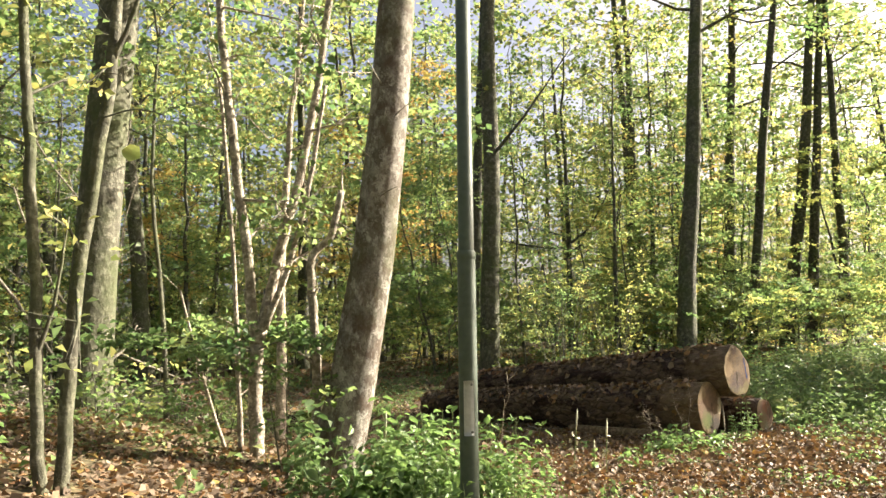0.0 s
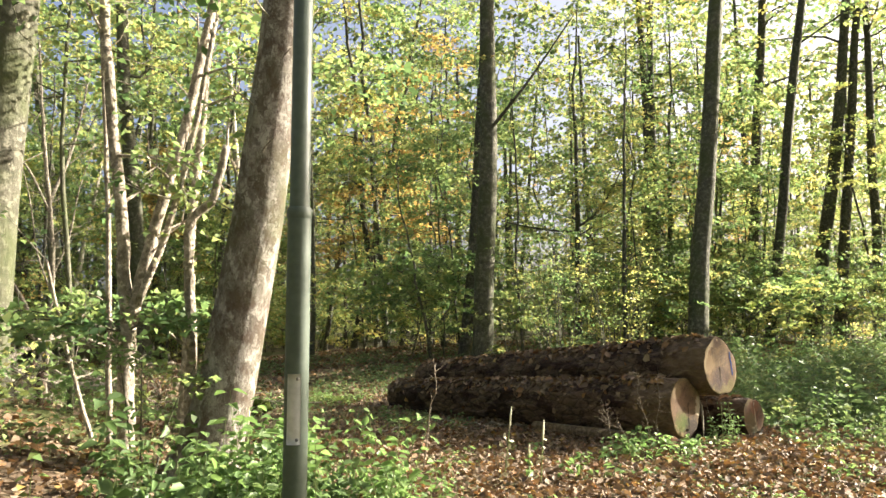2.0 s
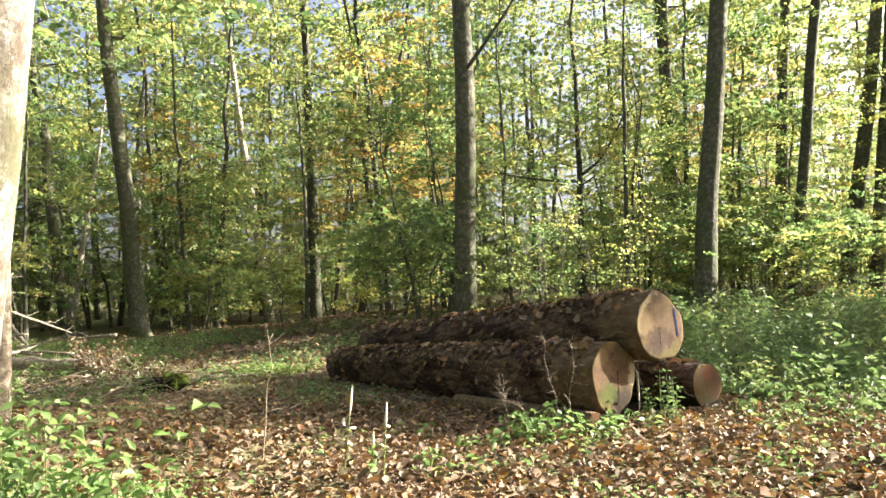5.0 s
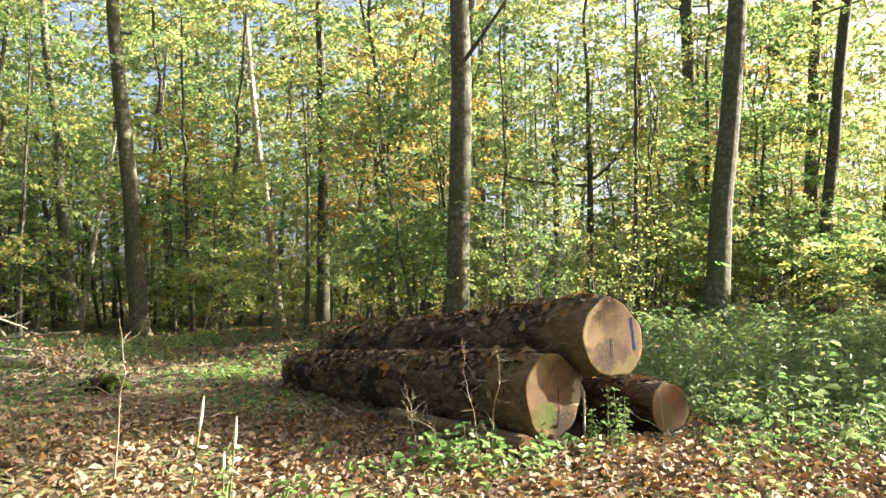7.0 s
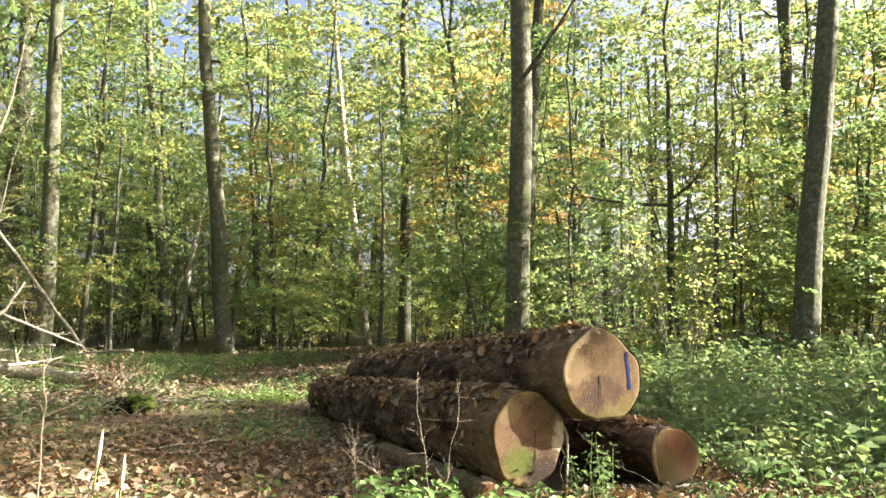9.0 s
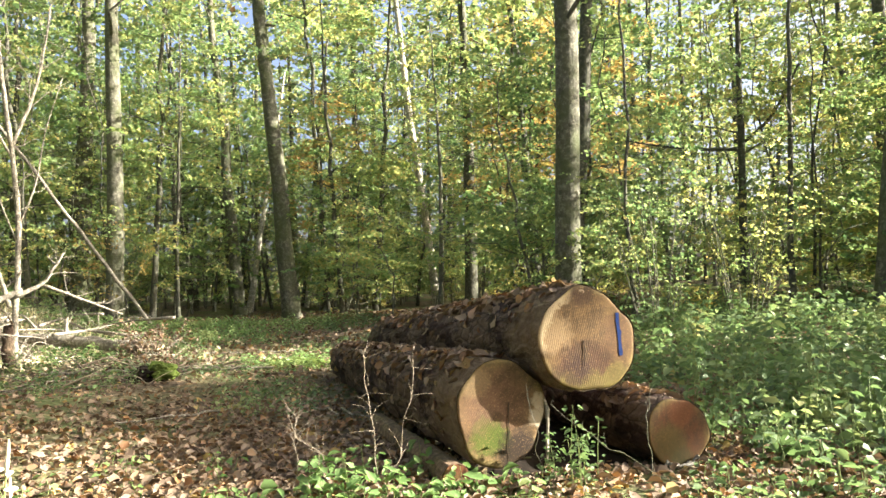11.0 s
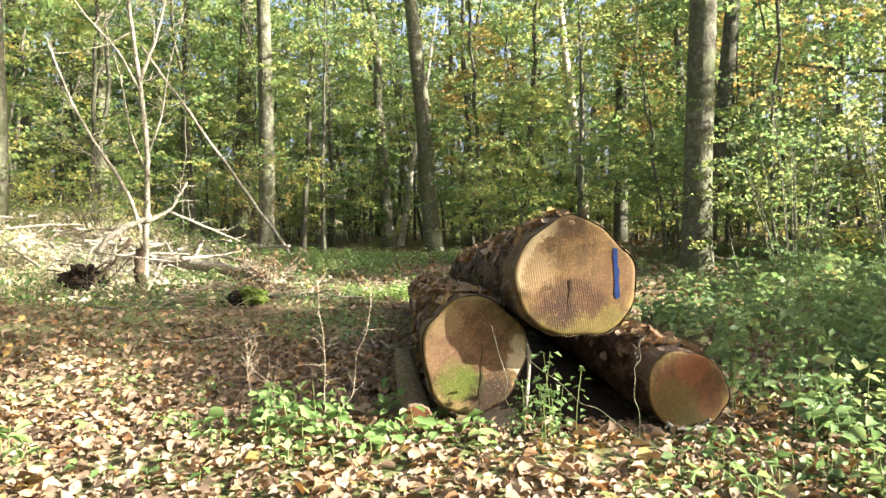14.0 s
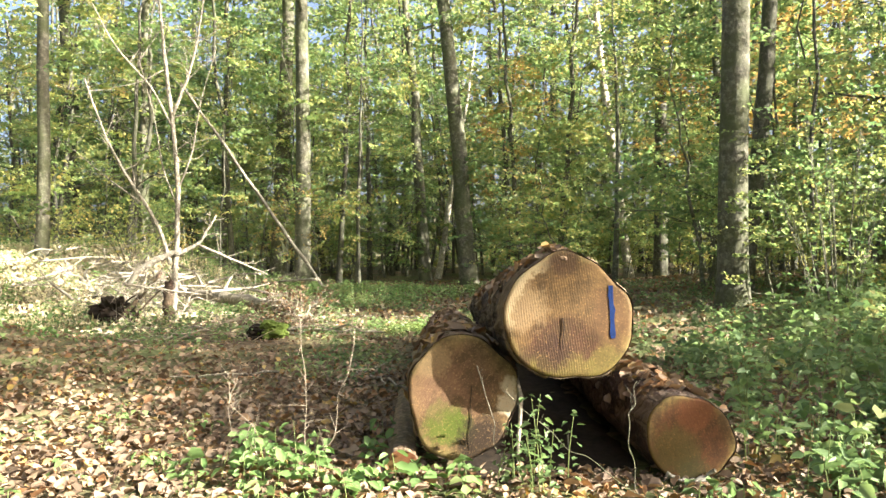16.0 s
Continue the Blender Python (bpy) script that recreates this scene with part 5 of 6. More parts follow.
stem_thing("sapling", "slender reddish sapling trunk close to the path", "tree", [
    ("stem", [(-2.03, 5.2, 0.5), (-2.08, 5.2, 0.9), (-2.12, 5.2, 1.9), (-2.2, 5.2, 3.0), (-2.26, 5.2, 3.6), (-2.35, 5.2, 5.2)], 0.045, 0.028, 6, 0.6),
    ("bough", [(-2.1, 5.2, 1.4), (-1.95, 5.15, 1.75), (-1.85, 5.1, 2.3)], 0.018, 0.006, 4, 0.4),
], bark_grey, 403, leaf_yellow, 3, 0.075)
pale_sapling = stem_thing("sapling", "pale sapling with a crooked fork close to the path", "tree", [
    ("stem", [(-1.97, 5.3, 0.5), (-1.95, 5.3, 0.9), (-1.90, 5.3, 1.9), (-1.72, 5.3, 3.05), (-1.66, 5.3, 3.8), (-1.6, 5.3, 5.2)], 0.05, 0.036, 8, 0.7),
    ("bough", [(-1.68, 5.3, 3.4), (-1.5, 5.25, 3.75), (-1.35, 5.2, 4.3)], 0.022, 0.008, 4, 0.5),
], bark_grey, 404, leaf_yellow, 3, 0.08)


def low_boughs(owner):
    """Level boughs at breast height, each a flat sunlit layer of broad leaves."""
    rng = np.random.default_rng(406)
    base = np.array(owner.location)
    for tip in ((-3.0, 7.75, 1.60), (-2.5, 7.2, 1.48), (-2.3, 8.3, 1.66), (-0.75, 7.35, 1.46), (-1.0, 7.95, 1.62), (-1.75, 6.95, 1.40)):
        root, tip = np.array([-1.45, 7.75, 1.38]) - base, np.array(tip) - base
        g, leaf, tips = Geo(), Geo(), []
        mid = 0.5 * (root + tip) + np.array([0, 0, 0.07])
        branchy(g, [root, mid, tip], 0.012, 0.004, rng, 9, 0.38, 5, 1, tips)
        pts = np.array(tips)
        pts[:, 2] = 0.35 * pts[:, 2] + 0.65 * np.interp(np.linalg.norm((pts - root)[:, :2], axis=1), [0, np.linalg.norm((tip - root)[:2])], [root[2] + 0.1, tip[2]])
        frond_leaves(leaf, pts, np.tile(tip - root, (len(pts), 1)), rng, 9, 0.088, 0.42, 0.38, 0.1)
        bough = g.part("low_bough", bark_grey, owner, "level leafy bough")
        leaf.part("bough_leaves", leaf_lush, bough, smooth=False)


low_boughs(hazel)


def hanging_twig(owner):
    """A thin twig reaching towards the path with a few broad leaves near its tip."""
    rng = np.random.default_rng(405)
    base = np.array(owner.location)
    twig = np.array([(-1.72, 5.28, 3.0), (-1.25, 4.7, 2.86), (-0.74, 3.98, 2.58), (-0.64, 3.42, 2.33)]) - base
    g = Geo()
    branchy(g, twig, 0.007, 0.002, rng, 2, 0.2, 5)
    g.part("twig", bark_grey, owner, "thin hanging twig")
    for name_mat, at, normal, size in ((leaf_yellow, (-0.65, 3.39, 2.24), (0.3, -0.9, 0.2), 0.085), (leaf_lush, (-0.73, 3.96, 2.52), (0.1, -0.5, 0.8), 0.12), (leaf_yellow, (-0.70, 3.9, 2.44), (0.8, -0.4, 0.2), 0.06)):
        Geo().leaves([np.array(at) - base], [normal], size, rng, True, 0.95).part("leaf", name_mat, owner, "broad autumn leaf", smooth=False)


hanging_twig(pale_sapling)


def leafy_spray(label, centre, size, n, seed, leaf, kind="shrub", low=0.3):
    """A low shrub whose leaves spread in a flat layer."""
    rng = np.random.default_rng(seed)
    cx, cy, top = centre
    base = np.array([cx, cy, gz(cx, cy)])
    e = thing(kind, label, "shrub", "", base)
    wood, g, tips = Geo(), Geo(), []
    h = top - base[2]
    for i in range(n):
        a = rng.uniform(0, 6.28)
        d = size * math.sqrt(rng.random())
        tip = np.array([d * math.cos(a), d * math.sin(a), h * rng.uniform(low, 1.0)])
        root = np.array([0.25 * d * math.cos(a), 0.25 * d * math.sin(a), -0.05])
        branchy(wood, [root, root * 0.6 + tip * 0.4 + np.array([0, 0, 0.12 * h]), tip], 0.010, 0.003, rng, 4, 0.35 * size ** 0.5, 4, 1, tips)
        tips.append(tip)
    tips = np.array(tips)
    frond_leaves(g, tips, tips, rng, 6, 0.078, 0.42)
    tagged(wood.part("twig", bark_grey, e), kind="stuff")
    g.part("leaves", leaf, e, smooth=False)
    return e


leafy_spray("low yellow-green shrub on the shady bank", (-3.1, 7.9, 1.15), 0.7, 4, 412, leaf_lush)
leafy_spray("leafy shrub with green leaves beside the hazel", (-0.95, 7.1, 1.35), 0.45, 4, 413, leaf_lush, low=0.7)
leafy_spray("low shrub with green leaves on the shady bank", (-3.4, 8.6, 1.7), 0.9, 6, 414, leaf_lush)
leafy_spray("low yellow-green shrub under the trees", (-2.4, 9.6, 1.1), 0.7, 7, 415, leaf_lush)
leafy_spray("leafy shrub on the shady bank", (-4.8, 8.2, 1.8), 1.0, 5, 416, leaf_lush)
leafy_spray("sunlit hornbeam shrub behind the log stack", (2.9, 20.2, 3.4), 1.5, 20, 418, leaf_lush, low=0.7)
leafy_spray("sunlit shrub among the trees behind the logs", (4.3, 20.9, 3.6), 1.3, 20, 419, leaf_yellow, low=0.4)
leafy_spray("slender shrub with level orange sprays beside grey trunks", (-12.3, 20.6, 3.3), 1.6, 9, 422, leaf_orange, low=0.7)
leafy_spray("sunlit shrub on the bank", (-11.2, 15.6, 2.6), 1.6, 26, 420, leaf_yellow)
leafy_spray("yellow-green shrub on the bank", (-13.8, 14.4, 3.0), 1.8, 28, 421, leaf_yellow)


def herb_thing(label, x, y, h, leaf, seed, mat=None, n=5, spread=0.12, name="nettle", pairs=7):
    rng = np.random.default_rng(seed)
    e = thing(name, label, "plant", "roadside herbs")
    g, stem = Geo(), Geo()
    for _ in range(n):
        herb_geo(g, stem, x + rng.normal(0, spread), y + rng.normal(0, spread), h * rng.uniform(0.6, 1.1), rng, leaf * rng.uniform(0.8, 1.2), pairs, 0.3, True)
    tagged(stem.part("stem", stem_green, e), kind="stuff")
    tagged(g.part("foliage", mat or herb_green, e, smooth=False), kind="stuff")
    base = Vector((x, y, gz(x, y)))
    for c in e.children:
        c.data.transform(Matrix.Translation(-base))
    e.location = base
    return e


rng = np.random.default_rng(61)
# broad-leaved herbs round the post
for i in range(30):
    x, y = rng.normal(0.15, 0.42), rng.normal(6.25, 0.42)
    if math.hypot(x - 0.63, y - 5.62) < 0.15 or y < 5.2:
        continue
    herb_thing("leafy green herbs round the foot of the post", x, y, rng.uniform(0.45, 0.85), rng.uniform(0.055, 0.085), 500 + i, bright_herb if i % 2 == 0 else herb_green, 6, 0.11, pairs=9)
for i in range(15):
    x, y = rng.uniform(0.75, 1.7), rng.uniform(5.3, 7.2)
    herb_thing("sunlit herbs beside the path", x, y, rng.uniform(0.2, 0.5), rng.uniform(0.045, 0.07), 540 + i, bright_herb, 6, 0.09)
# herbs before the stack
FRONT = [(2.85, 9.75, 0.28), (3.0, 9.9, 0.30), (3.2, 9.95, 0.36), (3.4, 9.9, 0.26), (3.28, 10.45, 0.25), (3.12, 9.7, 0.22), (2.65, 9.6, 0.2), (3.55, 10.05, 0.2), (3.75, 10.25, 0.2), (2.45, 8.75, 0.2), (3.95, 10.5, 0.2), (2.95, 10.1, 0.3)]
for i, (x, y, h) in enumerate(FRONT):
    herb_thing("bright green herbs in front of the log stack", x, y, h, 0.08, 560 + i, bright_herb, 3, 0.10, "bramble_shoot", 5)
herb_thing("tall nettle before the dark gap under the logs", 4.28, 10.72, 0.52, 0.052, 590, herb_green, 6, 0.09, "nettle", 7)
herb_thing("nettle beside the smaller log", 4.05, 10.72, 0.34, 0.036, 591, herb_green, 5, 0.07)
herb_thing("pale-leaved herb in the nettles", 6.1, 13.6, 0.55, 0.08, 592, bright_herb, 4, 0.1)
rngn = np.random.default_rng(594)
for i in range(16):
    x, y = rngn.uniform(5.6, 9.5), rngn.uniform(12.2, 17.5)
    herb_thing("light green herb standing in the nettles", x, y, rngn.uniform(0.4, 0.75), rngn.uniform(0.06, 0.085), 620 + i, bright_herb if i % 3 == 0 else herb_green, 3, 0.12)
for i, (x, y, h) in enumerate([(4.75, 12.2, 1.0), (5.0, 12.6, 0.9), (4.9, 11.9, 0.75), (5.5, 12.9, 1.0)]):
    herb_thing("tall slender nettle rising above the others", x, y, h, 0.06, 660 + i, herb_green, 3, 0.06, "nettle", 10)
herb_thing("broad-leaved plant beside the path", 0.85, 7.63, 0.62, 0.12, 593, bright_herb, 2, 0.03, "plant", 4)


def dry_twigs(label, stems, seed, mat=stem_dry, name="dry_shrub", r=0.0027, twigs=18, reach=0.17, seeds=True):
    rng = np.random.default_rng(seed)
    x, y, _ = stems[0][0]
    base = np.array([x, y, gz(x, y)])
    e = thing(name, label, "plant", "", base)
    for pts in stems:
        g, tips = Geo(), []
        s = np.linspace(0, len(pts) - 1, 9)
        pts = np.column_stack([np.interp(s, np.arange(len(pts)), np.asarray(pts)[:, k]) for k in range(3)])
        pts[1:] += rng.normal(0, 0.016, (8, 3))
        branchy(g, np.asarray(pts) - base, r, 0.0018, rng, twigs, reach, 5, 1, tips)
        g.part("stem", mat, e)
    return e


dry_twigs("leafless pale dry stems in front of the logs", [
    [(3.23, 9.98, 0.0), (3.18, 10.0, 0.35), (3.12, 10.05, 0.62), (3.10, 10.05, 0.88)],
    [(3.26, 10.0, 0.0), (3.32, 10.12, 0.35), (3.35, 10.22, 0.78)],
    [(3.05, 9.9, 0.0), (2.90, 9.85, 0.25), (2.68, 9.82, 0.48)],
    [(2.80, 9.75, 0.0), (2.76, 9.8, 0.3), (2.70, 9.85, 0.52)],
], 601)
dry_twigs("thin upright dry stem on the leaf litter", [[(0.90, 9.0, 0.0), (0.95, 8.95, 0.45), (1.05, 8.9, 0.8), (1.0, 8.85, 1.12)]], 602, r=0.008, twigs=7, reach=0.16)
dry_twigs("thin thorny shoot arching before the logs", [[(3.98, 10.78, 0.0), (3.98, 10.62, 0.3), (3.96, 10.55, 0.62)], [(4.62, 10.95, 0.0), (4.60, 10.95, 0.35), (4.62, 11.0, 0.62)], [(4.85, 10.9, 0.02), (4.5, 10.75, 0.2), (4.1, 10.6, 0.5)]], 603, bark_grey, r=0.0022, twigs=6, reach=0.08, name="bramble")
for x, y, h, s in ((1.68, 8.62, 0.66, 0), (2.0, 8.5, 0.56, 1), (1.9, 8.62, 0.34, 2), (-0.1, 6.9, 0.7, 3)):
    rr = np.random.default_rng(610 + s)
    e = thing("seed_stalk", "pale seed stalk standing in the grass", "plant", "seed stalks", (x, y, gz(x, y)))
    lean = rr.normal(0, 0.06, 2)
    z = np.linspace(0, h, 10)
    P = np.column_stack([lean[0] * z, lean[1] * z, z])
    Geo().tube(P, np.linspace(0.006, 0.004, 10), 6).part("stalk", stem_green, e)
    Geo().tube(P[6:], [0.006, 0.009, 0.008, 0.003], 8, True, 0.28, rr).part("seed_head", pale_dry_lit, e, "pale dry seed head", smooth=False)
    g = Geo()
    at = P[[1, 2, 2, 3, 3, 4, 4, 5, 6]] + rr.normal(0, 0.028, (9, 3))
    g.leaves(at, rr.standard_normal((9, 3)), rr.uniform(0.05, 0.10, 9), rr, True, 0.55)
    # first two stalks: leaves coloured pale, standing in for strong sun
    g.part("leaves", pale_dry_lit if s < 2 else bright_herb, e, smooth=False)


# ---- bare little tree, brushwood and fallen log at the clearing's edge ----
stem_thing("bare_tree", "small leafless tree with pale forked stems and broken lower boughs", "tree", [
    ("trunk", [(-6.16, 13.95, -0.1), (-6.17, 13.96, 0.4), (-6.15, 13.97, 0.9), (-6.11, 14.02, 2.31), (-6.17, 13.94, 3.31), (-6.18, 13.92, 3.66)], 0.058, 0.036, 12, 0.66),
    ("bough", [(-6.18, 13.92, 3.6), (-6.27, 13.82, 4.7), (-6.3, 13.78, 5.3), (-6.35, 13.7, 6.4)], 0.042, 0.018, 16, 0.88),
    ("bough", [(-6.18, 13.92, 3.6), (-5.99, 14.16, 4.42), (-5.9, 14.27, 5.03), (-5.8, 14.35, 6.0)], 0.034, 0.014, 14, 0.77),
    ("bough", [(-6.17, 13.93, 3.4), (-6.38, 13.67, 4.1), (-6.8, 13.14, 4.86), (-7.1, 12.9, 5.6)], 0.022, 0.010, 14, 0.77),
    ("bough", [(-6.2, 13.9, 1.0), (-6.32, 13.75, 1.7), (-6.68, 13.3, 2.59), (-6.89, 13.03, 3.27), (-7.1, 12.77, 4.25)], 0.040, 0.016, 14, 0.77),
    ("bough", [(-6.15, 13.95, 1.15), (-5.89, 14.29, 1.36), (-5.71, 14.52, 1.87)], 0.045, 0.015, 7, 0.44),
    ("bough", [(-5.9, 14.28, 1.34), (-5.5, 14.8, 1.05), (-5.15, 15.22, 0.81)], 0.028, 0.012, 9, 0.44),
    ("bough", [(-6.12, 14.0, 2.3), (-5.95, 14.2, 3.0), (-5.88, 14.3, 3.9), (-5.7, 14.5, 4.8)], 0.020, 0.006, 18, 0.66),
    ("bough", [(-6.12, 14.0, 2.0), (-6.3, 13.8, 2.7), (-6.38, 13.7, 3.6), (-6.55, 13.5, 4.6)], 0.018, 0.006, 18, 0.66),
    ("bough", [(-6.5, 13.5, 2.1), (-6.9, 13.1, 2.5), (-7.4, 12.6, 3.1)], 0.014, 0.005, 14, 0.55),
    ("bough", [(-6.08, 14.05, 1.24), (-6.35, 13.75, 1.1), (-6.55, 13.5, 0.9), (-6.68, 13.35, 0.6)], 0.060, 0.052, 3, 0.33),
], dead_wood, 701)


def at_tree_foot():
    """The brown old stem at the bare tree's foot and the dark poles propped against it."""
    rng = np.random.default_rng(73)
    e = thing("old_stem", "broken brown stump leaning against the bare tree", "stump", "", (-6.13, 13.83, gz(-6.13, 13.83)))
    g = Geo()
    branchy(g, [np.array(q) for q in [(0, 0, -0.12), (0.01, 0.01, 0.10), (-0.02, 0.0, 0.40), (-0.04, 0.03, 0.72)]], 0.105, 0.075, rng, 2, 0.25, 10)
    g.part("wood", bark_brown, e)
    for a, b, r in [((-6.55, 13.05), (-6.17, 13.72, 0.86), 0.045), ((-6.42, 13.2), (-6.12, 13.74, 0.60), 0.022)]:
        a = np.array([a[0], a[1], gz(*a) - 0.03])
        d = np.array(b) - a
        e = thing("leaning_pole", "dark dead pole propped against the bare tree", "branch", "", tuple(a))
        g = Geo()
        branchy(g, [d * 0, d * 0.5 + rng.normal(0, 0.02, 3), d], r, r * 0.7, rng, 3, 0.25, 8)
        g.part("wood", bark_brown, e)


at_tree_foot()


def brushwood():
    rng = np.random.default_rng(71)
    e = thing("brushwood_pile", "heap of pale dead branches on the sunny bank", "brushwood", "", (-7.5, 14.2, gz(-7.5, 14.2)))
    base = np.array(e.location)
    for i in range(115):
        x, y = rng.normal(-8.6, 1.9), rng.normal(14.6, 1.0)
        if x > -5.6:
            continue
        z = gz(x, y) + rng.uniform(0.03, 0.75)
        a, L = rng.uniform(-0.6, 0.9) + math.pi * 0.75, rng.uniform(0.7, 2.4)
        d = np.array([math.cos(a), math.sin(a), rng.normal(0.05, 0.15)]) * L / 2
        c = np.array([x, y, z])
        g = Geo()
        branchy(g, [c - d - base, c + rng.normal(0, 0.07, 3) - base, c + d - base], rng.uniform(0.010, 0.038), 0.005, rng, 3, 0.6, 6)
        g.part("branch", dead_wood, e)
    for i in range(70):
        x, y = rng.normal(-7.6, 1.6), rng.normal(14.2, 0.8)
        a, L = rng.uniform(0, 2 * math.pi), rng.uniform(0.5, 1.5)
        d = np.array([math.cos(a), math.sin(a), 0]) * L
        c = np.array([x, y, gz(x, y)]) - base
        g = Geo()
        branchy(g, [c, c + d * 0.4 + (0, 0, L * rng.uniform(0.15, 0.5)), c + d + (0, 0, L * rng.uniform(0.05, 0.7))], rng.uniform(0.006, 0.014), 0.003, rng, 6, 0.35, 5)
        g.part("twig", dead_wood, e)


def fallen_branches():
    """Thin dead branches lying about on the clearing's floor."""
    rng = np.random.default_rng(74)
    for i in range(16):
        x, y = rng.uniform(-5.4, -2.0), rng.uniform(12.4, 15.2)
        a, L = rng.normal(0.35, 0.5), rng.uniform(0.6, 1.7)
        e = thing("fallen_branch", "thin grey dead branch lying on the leaf litter", "branch", "fallen branches", (x, y, gz(x, y)))
        pts = []
        for k in (-0.5, -0.15, 0.2, 0.5):
            px, py = L * k * math.cos(a) + rng.normal(0, 0.05), L * k * math.sin(a) + rng.normal(0, 0.05)
            pts.append(np.array([px, py, gz(x + px, y + py) - gz(x, y) + 0.03 + (rng.uniform(0, 0.14) if abs(k) < 0.3 else 0)]))
        g = Geo()
        branchy(g, pts, rng.uniform(0.010, 0.020), 0.005, rng, 0, 0.4, 6)
        g.part("wood", stem_dry if i % 2 else dead_wood, e)
        for q in pts[1:]:
            w = a + rng.choice((-1, 1)) * rng.uniform(0.5, 1.0)
            d = np.array([math.cos(w), math.sin(w), rng.uniform(0.1, 0.5)]) * rng.uniform(0.2, 0.45)
            g = Geo()
            branchy(g, [q, q + d * 0.5 + rng.normal(0, 0.015, 3), q + d], 0.006, 0.003, rng, 0, 0.2, 5)
            g.part("twig", stem_dry if i % 2 else dead_wood, e)


brushwood()
fallen_branches()
# upturned root and the pole leaning from it
e = thing("root_plate", "dark upturned root with soil", "root", "", (-6.75, 13.15, gz(-6.75, 13.15)))
rngr = np.random.default_rng(72)
bm = bmesh.new()
bmesh.ops.create_icosphere(bm, subdivisions=4, radius=0.30)
for v in bm.verts:
    v.co *= 1 + 0.6 * noise.noise(v.co * 6) + 0.35 * noise.noise(v.co * 17)
    v.co.z = v.co.z * 0.85 + 0.18
me = bpy.data.meshes.new("soil")
bm.to_mesh(me)
bm.free()
me.materials.append(dark_soil_shade)
ob = new("soil", me)
ob.parent = e
for i in range(9):
    d = rngr.standard_normal(3)
    d /= np.linalg.norm(d)
    g = Geo()
    branchy(g, [d * 0.2 + (0, 0, 0.2), d * 0.45 + (0, 0, 0.22), d * 0.65 + rngr.normal(0, 0.1, 3) + (0, 0, 0.2)], 0.02, 0.004, rngr, 2, 0.15, 5)
    g.part("root", dark_soil_shade, e)


def simple_log(name, label, a, b, r0, r1, seed, bark, sides=16):
    rng = np.random.default_rng(seed)
    a, b = np.array(a, float), np.array(b, float)
    base = a.copy()
    e = thing(name, label, "log", "", a)
    s = np.linspace(0, 1, 14)[:, None]
    line = (b - a) * s + rng.normal(0, 0.02, (14, 3)) * np.sin(np.pi * s)
    g = Geo()
    g.tube(line, np.linspace(r0, r1, 14), sides, False, 0.05, rng)
    g.part("bark", bark, e)
    w = (b - a) / np.linalg.norm(b - a)
    for c, d, r in ((line[0], -w, r0), (line[-1], w, r1)):
        Geo().tube([c - d * 0.01, c + d * 0.004], [r * 0.97, r * 0.95], sides).part("cut_face", face_lower, e, "pale weathered end")
    return e


simple_log("fallen_log", "grey fallen log half hidden by brushwood", (-5.15, 15.6, 0.22), (-8.2, 14.95, 0.42), 0.115, 0.10, 73, dead_wood)
simple_log("fallen_log", "thin dead stick lying on the leaf litter", (-3.6, 13.9, 0.05), (-1.6, 14.9, 0.06), 0.03, 0.018, 74, dead_wood, 8)
simple_log("fallen_log", "thin dead stick across the clearing floor", (-4.4, 13.2, 0.06), (-2.6, 13.9, 0.10), 0.022, 0.012, 75, dead_wood, 8)
simple_log("leaning_pole", "dead bare pole leaning from the ground into the trees", (-9.55, 19.92, 0.15), (-11.9, 17.0, 5.6), 0.048, 0.034, 76, dead_wood, 10)
rngs = np.random.default_rng(95)
for i in range(26):
    x, y = rngs.uniform(-6.5, 1.5), rngs.uniform(11.6, 17.5)
    if (x - 3.7) * 0.71 + (y - 10.7) * 0.70 > -0.7:
        continue
    q, L = rngs.uniform(0, 6.28), rngs.uniform(0.5, 1.6)
    x2, y2 = x + L * math.cos(q), y + L * math.sin(q)
    simple_log("fallen_stick", "thin dead stick lying on the leaf litter", (x, y, gz(x, y) + 0.04), (x2, y2, gz(x2, y2) + 0.05), 0.014, 0.008, 900 + i, dead_wood, 6)
# mossy stump
e = thing("tree_stump", "low rotten stump with a green moss cap", "stump", "", (-2.35, 13.40, gz(-2.35, 13.4)))
for name, mat, rad, zc, flat, seed in (("wood", dark_soil_shade, 0.26, 0.03, 0.65, 1), ("moss", moss_green, 0.21, 0.10, 0.66, 2)):
    bm = bmesh.new()
    bmesh.ops.create_icosphere(bm, subdivisions=4, radius=rad)
    for v in bm.verts:
        v.co *= 1 + 0.5 * noise.noise(v.co * 8 + Vector((seed, 0, 0))) + 0.22 * noise.noise(v.co * 24)
        v.co.z = v.co.z * flat + zc
        v.co.x += 0.10 if seed == 2 else -0.05
    me = bpy.data.meshes.new(name)
    bm.to_mesh(me)
    bm.free()
    me.materials.append(mat)
    ob = new(name, me)
    ob.parent = e


